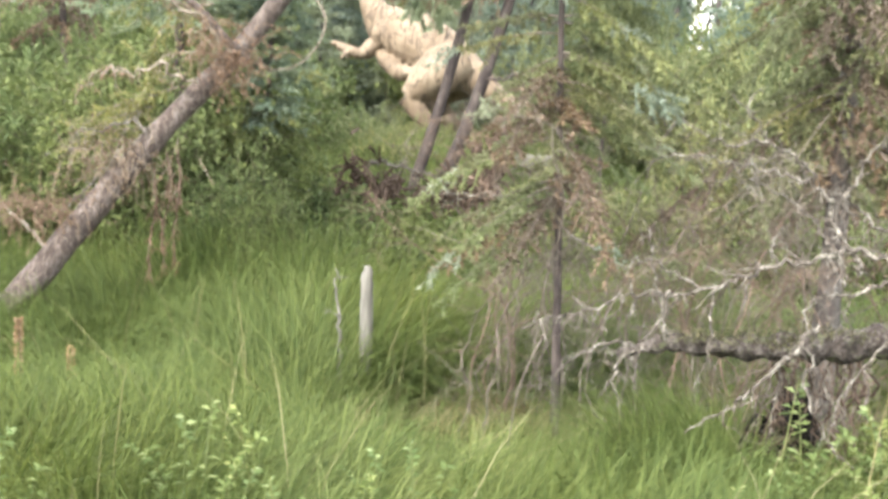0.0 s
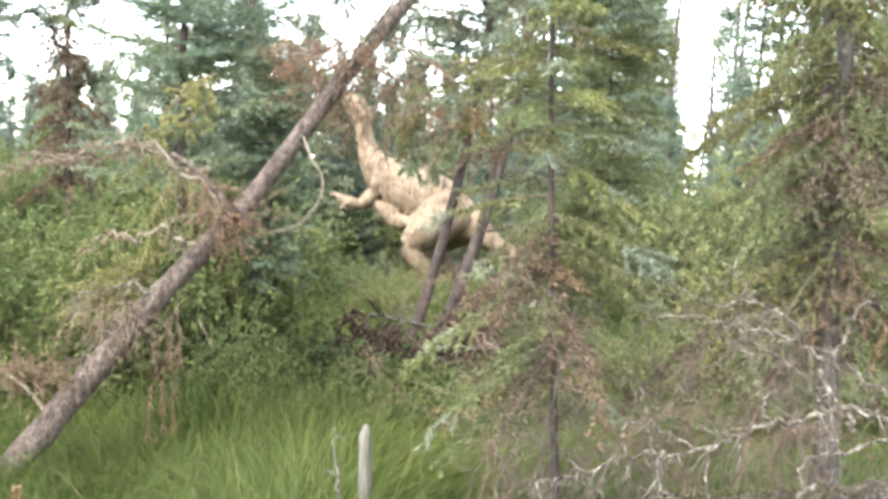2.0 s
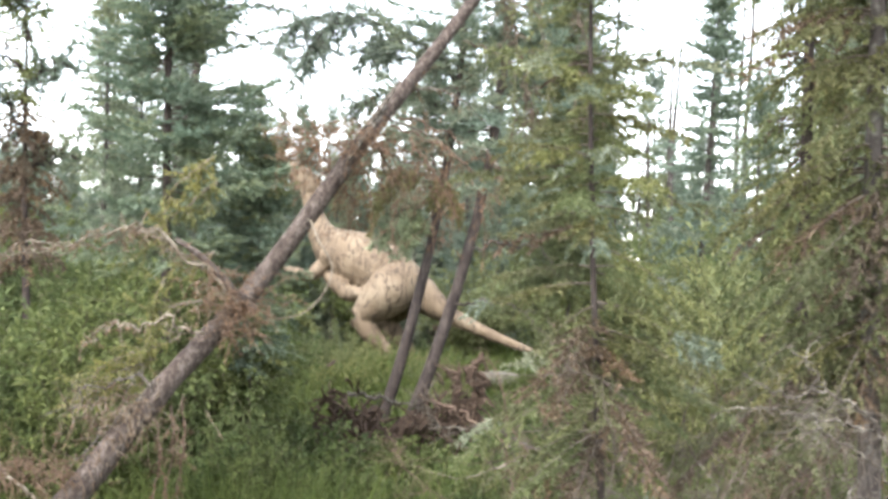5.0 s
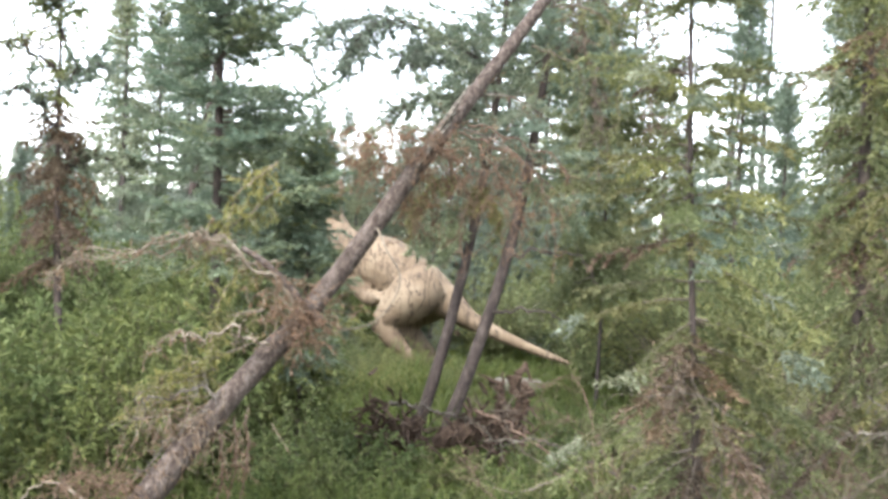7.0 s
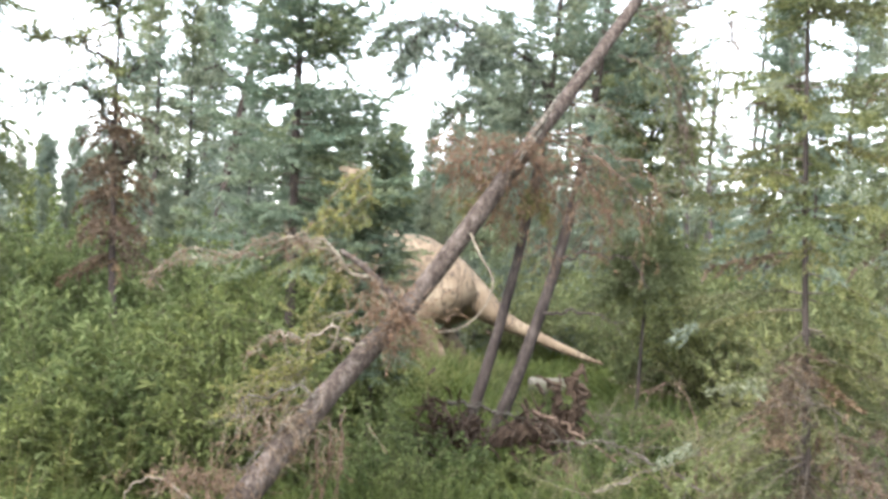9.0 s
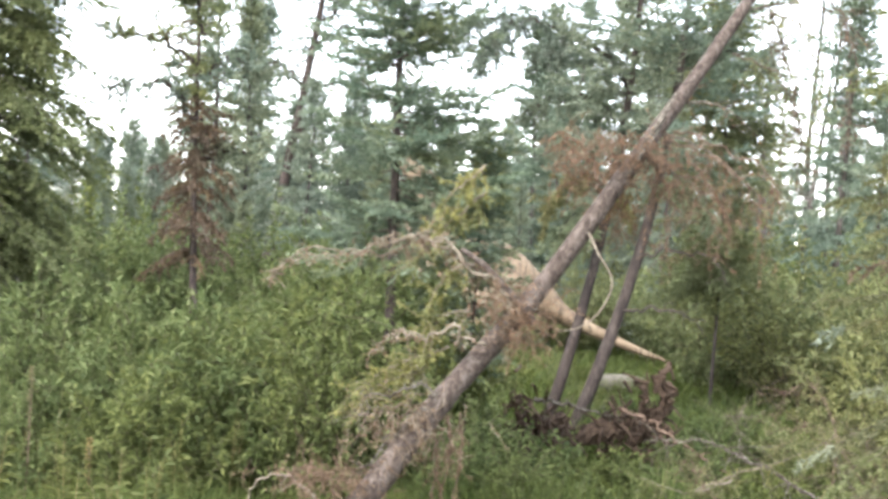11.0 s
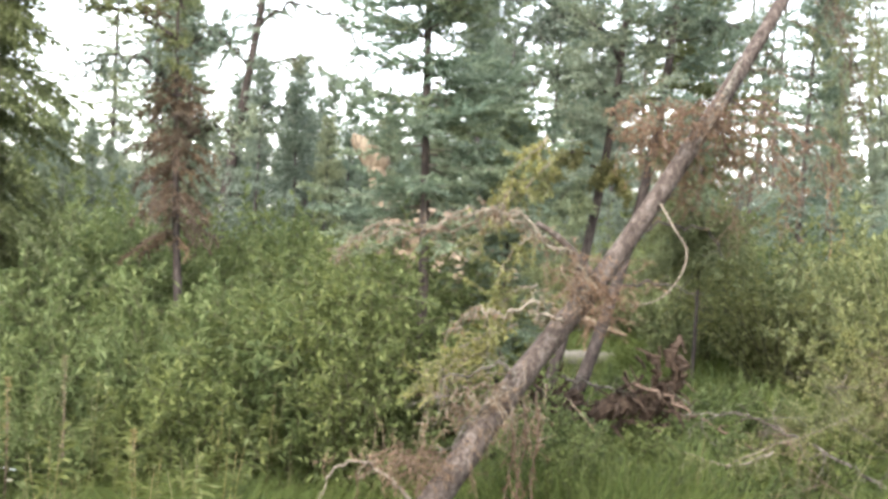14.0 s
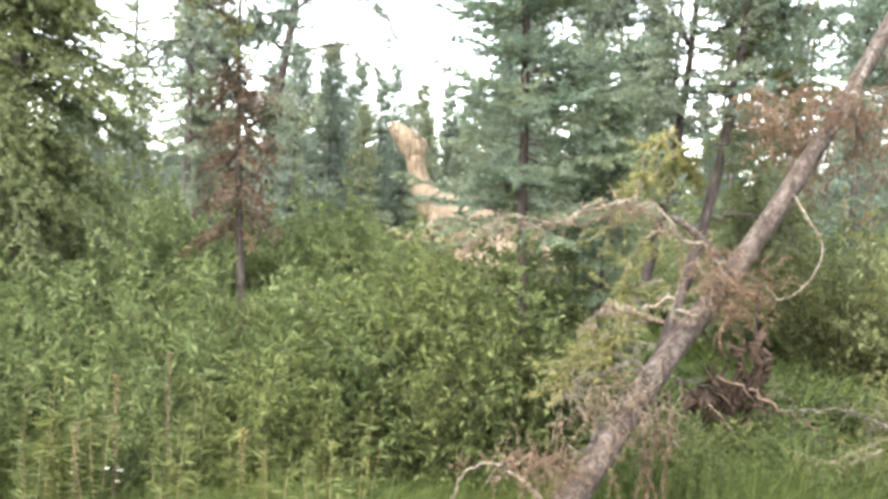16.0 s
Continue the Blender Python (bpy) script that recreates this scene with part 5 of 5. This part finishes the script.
# ---- the upturned roots ----
def roots():
    ob = thing("upturned_roots", "dark earth-stained upturned roots of a fallen tree", "roots", at=(-0.1, 9.8, 0.1))
    for k, (c, size, count) in enumerate((((-0.5, 0, 0.4), (0.34, 0.2, 0.3), 70), ((0.18, 0, 0.4), (0.42, 0.2, 0.24), 80), ((0.42, 0, 0.56), (0.12, 0.12, 0.2), 26), ((-0.66, 0, 0.5), (0.12, 0.1, 0.16), 24))):
        g, _ = tangle(c, size, 130 + k, count, 0.017, 0.3, 1.5)
        tagged(part("root_mass", g, M_ROOT, ob), kind="stuff")
    for k, pts in enumerate((((-0.55, 0, 0.62), (-0.35, -0.05, 0.6), (-0.1, -0.05, 0.55), (0.15, -0.05, 0.5)), ((0.1, -0.1, 0.6), (0.35, -0.2, 0.5), (0.6, -0.4, 0.35), (0.9, -0.7, 0.2)))):
        g = Geo()
        dead_branch(g, pts, 0.02, 140 + k, 8, 0.2)
        part("root", g, M_LICHEN if k == 0 else M_TWIG, ob)
    rg = np.random.default_rng(12)
    for pts, r in ((((-0.2, 0, 0.3), (0.0, 0.02, 0.42), (0.16, 0, 0.36)), 0.09), (((0.2, 0, 0.3), (0.34, 0.02, 0.46), (0.46, 0, 0.5)), 0.075), (((-0.52, 0, 0.3), (-0.4, 0.02, 0.42), (-0.3, 0, 0.5)), 0.075)):
        g = Geo()
        tube(g, spline(pts, 9), r * np.array([0.4, 0.75, 0.95, 1.05, 1.0, 1.0, 0.9, 0.7, 0.35]), 10, 0.2, rg)
        part("earth_clod", g, M_ROOT, ob, "dark clod of earth held in the roots")
    g = Geo()
    dead_branch(g, [(0.45, 0, 0.55), (0.5, -0.02, 0.7), (0.44, 0, 0.84), (0.5, 0, 0.92)], 0.06, 145, 6, 0.14)
    part("root", g, M_ROOT, ob)
    g = Geo()
    dead_branch(g, [(0.3, 0, 0.45), (0.32, -0.03, 0.64), (0.27, -0.02, 0.78), (0.22, 0, 0.84)], 0.045, 146, 5, 0.12)
    part("root", g, M_ROOT, ob)


roots()


def fallen_bough():
    ob = thing("fallen_bough", "bleached fallen bough lying in the grass", "branch", at=(0.4, 8.1, 0.1))
    g = Geo()
    dead_branch(g, np.array([(-0.05, 8.2, 0.66), (0.3, 8.1, 0.69), (0.56, 8.05, 0.59), (1.0, 7.95, 0.38), (1.5, 7.9, 0.1)])[::-1] - [0.4, 8.1, 0.1], 0.014, 150, 34, 0.3)
    part("branch", g, M_LICHEN, ob)


fallen_bough()


def pale_log():
    g = Geo()
    tube(g, spline([(-0.4, 0, 0.13), (0, 0.02, 0.16), (0.4, 0, 0.14)], 12), np.linspace(0.15, 0.12, 12), 12, 0.05, np.random.default_rng(4))
    tagged(part("bleached_log", g, M_STAKE, smooth=True), "short bleached log lying in the grass", "log").location = (1.27, 17.0, gz(1.27, 17))


pale_log()


# ---- stakes, stalks, herbs ----
def stake():
    g = Geo()
    rg = np.random.default_rng(15)
    tube(g, spline([(0.01, 0, -0.1), (0.0, 0, 0.25), (-0.012, 0, 0.5), (-0.014, 0, 0.6)], 14), np.interp(np.linspace(0, 1, 14), [0, 0.85, 1], [0.033, 0.026, 0.014]), 9, 0.06, rg)
    ob = tagged(part("stake", g, M_STAKE, smooth=True), "weathered grey wooden stake standing in grass", "stake")
    ob.location = (-0.32, 5.5, 0.0)
    g = Geo()
    dead_branch(g, [(0.03, 0, -0.05), (0.02, 0, 0.25), (-0.01, 0, 0.45), (-0.02, 0, 0.58)], 0.011, 16, 5, 0.08)
    ob = tagged(part("withered_weed", g, M_STAKE), "thin grey dead stem beside the stake", "weed")
    ob.location = (-0.46, 5.5, 0.0)


stake()


def seed_stalk(x, y, h, name="dock_stalk", label="rust-brown dock seed stalk in the grass", mat=None):
    ob = thing(name, label, "plant", "seed stalks", (x, y, gz(x, y)))
    rg = np.random.default_rng(int(h * 1000))
    g = Geo()
    tube(g, [(0, 0, -0.03), (0.01, 0, h * 0.5), (0, 0, h)], [0.005, 0.004, 0.002], 5)
    part("stem", g, M_TWIG, ob)
    g = Geo()
    n = 240 if not mat else 110
    z = h * (1 - 0.5 * rg.random(n) ** (1.0 if not mat else 1.6))
    a = rg.uniform(0, 6.28, n)
    leaves(g, np.column_stack((np.cos(a) * 0.006, np.sin(a) * 0.006, z)), unit(np.column_stack((np.cos(a), np.sin(a), rg.uniform(0, 1.2, n)))), 0.018, 0.012, rg)
    part("seed_head", g, mat or M_RUST, ob)


seed_stalk(-1.57, 4.6, 0.44)
seed_stalk(-1.42, 4.75, 0.31)


for x, y, h in ((-4.1, 6.6, 0.7), (-3.95, 6.75, 0.9), (-3.35, 6.9, 0.62), (-4.6, 6.4, 0.55), (-3.75, 7.1, 0.98)):
    seed_stalk(x, y, h, "dry_weed", "straw-brown withered weed spike among green weeds", M_STRAW)


def herb_parts(seed, height, leaf, pairs, slim):
    rg = np.random.default_rng(seed)
    w, g = Geo(), Geo()
    for _ in range(3):
        top = np.array([rg.normal() * 0.08, rg.normal() * 0.08, height * rg.uniform(0.75, 1.05)])
        p = spline([(0, 0, -0.03), tuple(top * [0.4, 0.4, 0.5]), tuple(top)], 10)
        tube(w, p, np.linspace(0.004, 0.0015, 10), 4)
        z = rg.uniform(0.25, 1.0, pairs)
        at = np.column_stack([np.interp(z, np.linspace(0, 1, 10), p[:, i]) for i in range(3)])
        a = rg.uniform(0, 6.28, pairs)
        leaves(g, at, unit(np.column_stack((np.cos(a), np.sin(a), rg.uniform(-0.1, 0.7, pairs)))), leaf * rg.uniform(0.7, 1.2, pairs) * (1.25 - 0.6 * z), leaf * slim, rg)
    return w, g


HERBS = []
for k, (seed, height, leaf, pairs, slim, label) in enumerate(((161, 0.46, 0.045, 26, 0.32, "pale green leafy herb in the grass"), (162, 1.0, 0.125, 30, 0.19, "tall slender weed with pointed leaves"))):
    w, g = herb_parts(seed, height, leaf, pairs, slim)
    ob = thing("herb" if k == 0 else "tall_weed", label, "plant", "herbs", (-0.64, 3.5, gz(-0.64, 3.5)) if k == 0 else (-4.3, 6.9, gz(-4.3, 6.9)))
    part("stalk", w, M_STRAW if k else M_HERB, ob)
    part("foliage", g, M_HERB if k else M_HERB_PALE, ob)
    HERBS.append(ob)
for x, y in ((-1.1, 3.2), (-1.2, 3.35), (-0.55, 3.3), (-0.35, 3.15), (-0.7, 3.6), (0.0, 3.45), (-0.2, 3.3), (0.75, 3.15), (0.9, 3.2), (1.0, 3.05), (1.25, 3.3), (0.6, 3.1), (-0.1, 3.6), (1.1, 3.5), (-0.5, 3.7), (1.4, 3.3), (1.2, 3.15), (1.5, 3.45), (0.8, 3.4), (1.3, 3.6)):
    plant(HERBS[0], x, y, rw.uniform(0.75, 1.05))
for x, y in ((1.42, 4.02), (1.5, 3.92), (1.58, 4.1), (1.36, 3.86), (1.2, 3.84), (1.08, 3.82), (1.46, 3.8)):
    plant(HERBS[0], x, y, rw.uniform(1.0, 1.3))
for _ in range(64):
    plant(HERBS[1], rw.uniform(-5.8, -2.7), rw.uniform(5.4, 7.7), rw.uniform(0.4, 0.95))


# ---- small far spruces past the snag, low shrubs at the statue's feet ----
for x, y, k, top in ((-9.9, 30.0, 0, 4.3), (-9.4, 31.0, 1, 4.6), (-8.9, 30.0, 0, 4.9), (-8.3, 30.5, 0, 4.5), (-10.6, 31.0, 0, 4.4), (-11.2, 30.0, 1, 4.5)):
    plant(first[k], x, y, top / VARIANTS[k]["height"])


for x, y, s in ((-1.0, 18.1, 0.7), (-0.7, 18.3, 0.8), (-0.4, 18.1, 0.75), (-0.1, 18.2, 0.7)):
    plant(B[3], x, y, s)


# ---- grass ----
def meadow():
    rg = np.random.default_rng(17)
    g = Geo()
    for n, x0, x1, y0, y1, h, w in ((110000, -3.4, 2.4, 2.6, 7.4, 0.4, 0.0038), (26000, -6.5, -3.0, 4.0, 8.2, 0.45, 0.005), (26000, -3.5, 4.5, 7.2, 14, 0.34, 0.009), (14000, -12, 9, 14, 26, 0.5, 0.02), (16000, -2.4, 2.2, 10.8, 19, 0.5, 0.014), (24000, -7, 5, -4, 2.7, 0.3, 0.008)):
        xy = np.column_stack((rg.uniform(x0, x1, n), rg.uniform(y0, y1, n)))
        if y0 < 14:
            tufts = np.column_stack((rg.uniform(x0, x1, n // 60), rg.uniform(y0, y1, n // 60)))
            xy = np.where(rg.random((n, 1)) < 0.7, tufts[rg.integers(0, len(tufts), n)] + rg.normal(size=(n, 2)) * 0.07, xy)
        hollow = ((xy[:, 0] - 1.24) / 0.17) ** 2 + ((xy[:, 1] - 4.12) / 0.14) ** 2 < 1
        xy = xy[~hollow]
        tall = np.array([1 + 0.55 * noise.noise((x * 0.9, y * 0.9, 5)) for x, y in xy])
        near_stake = ((xy[:, 0] - 0.35) / 1.1) ** 2 + ((xy[:, 1] - 4.75) / 0.85) ** 2
        tall = tall * np.clip(0.15 + 0.85 * near_stake ** 2, 0.2, 1)
        before_log = ((xy[:, 0] - 1.05) / 0.75) ** 2 + ((xy[:, 1] - 15.2) / 2.2) ** 2
        tall = tall * np.clip(0.35 + 0.65 * before_log ** 2, 0.35, 1)
        grass(g, xy, h * tall * rg.uniform(0.5, 1.25, len(xy)), w * rg.uniform(0.7, 1.4, len(xy)), rg, 0.95)
    n = 2600
    xy = np.column_stack((rg.uniform(0.75, 1.75, n), rg.uniform(3.4, 3.95, n)))
    grass(g, xy, rg.uniform(0.25, 0.5, n), np.full(n, 0.004), rg, 0.9)
    xy = np.column_stack((rg.uniform(0.7, 1.1, n), rg.uniform(3.95, 4.4, n)))
    grass(g, xy, rg.uniform(0.3, 0.6, n), np.full(n, 0.004), rg, 0.7)
    n = 3000
    xy = np.column_stack((rg.normal(size=n) * 0.34 - 1.05, rg.normal(size=n) * 0.28 + 6.8))
    grass(g, xy, rg.uniform(0.3, 0.75, n), rg.uniform(0.004, 0.007, n), rg, 0.45)
    xy = np.column_stack((rg.uniform(0.95, 1.65, 1500), rg.uniform(3.75, 4.12, 1500)))
    grass(g, xy, rg.uniform(0.15, 0.42, 1500), np.full(1500, 0.004), rg, 0.8)
    tagged(part("grass", g, M_GRASS), "long soft green meadow grass", "grass", kind="stuff")
    g = Geo()
    n = 15000
    xy = np.column_stack((rg.uniform(-0.6, 1.9, n), 2.6 + 1.5 * rg.power(1.5, n)[::-1] * rg.random(n)))
    grass(g, xy, rg.uniform(0.2, 0.44, n), rg.uniform(0.003, 0.005, n), rg, 1.0)
    n = 7000
    xy = np.column_stack((rg.uniform(0.15, 1.25, n), rg.uniform(3.5, 4.8, n)))
    grass(g, xy, rg.uniform(0.1, 0.27, n), rg.uniform(0.003, 0.005, n), rg, 1.1)
    tagged(part("lawn_grass", g, M_GRASS_PALE), "pale yellow-green soft grass beside the path", "grass", kind="stuff")
    g = Geo()
    n = 500
    xy = np.column_stack((rg.uniform(-5, 2, n), rg.uniform(3, 8, n)))
    grass(g, xy, rg.uniform(0.35, 0.75, n), np.full(n, 0.0032), rg, 0.6)
    xy = rg.normal(size=(1500, 2)) * [0.26, 0.22] + [0.28, 5.2]
    grass(g, xy, rg.uniform(0.06, 0.2, 1500), np.full(1500, 0.004), rg, 1.4)
    tagged(part("dry_grass", g, M_STRAW), "scattered straw-coloured dry grass stems", "grass", kind="stuff")


meadow()


def white_flower(x, y, h, seed):
    ob = thing("white_flower", "small white-flowered weed in the grass", "flower", "", (x, y, gz(x, y)))
    rg = np.random.default_rng(seed)
    g = Geo()
    heads = [np.array([rg.normal() * 0.04, rg.normal() * 0.04, h * rg.uniform(0.85, 1.05)]) for _ in range(3)]
    for p in heads:
        tube(g, spline([(0, 0, -0.03), tuple(p * [0.3, 0.3, 0.6]), tuple(p)], 8), np.linspace(0.003, 0.0015, 8), 4)
    part("stalk", g, M_HERB, ob)
    for p in heads:
        g = Geo()
        a = rg.uniform(0, 6.28, 12)
        leaves(g, np.repeat(p[None], 12, 0), unit(np.column_stack((np.cos(a), np.sin(a), np.full(12, 0.4)))), 0.02, 0.012, rg)
        part("blossom", g, M_PETAL, ob, "white petals")


white_flower(-3.95, 6.9, 0.42, 400)
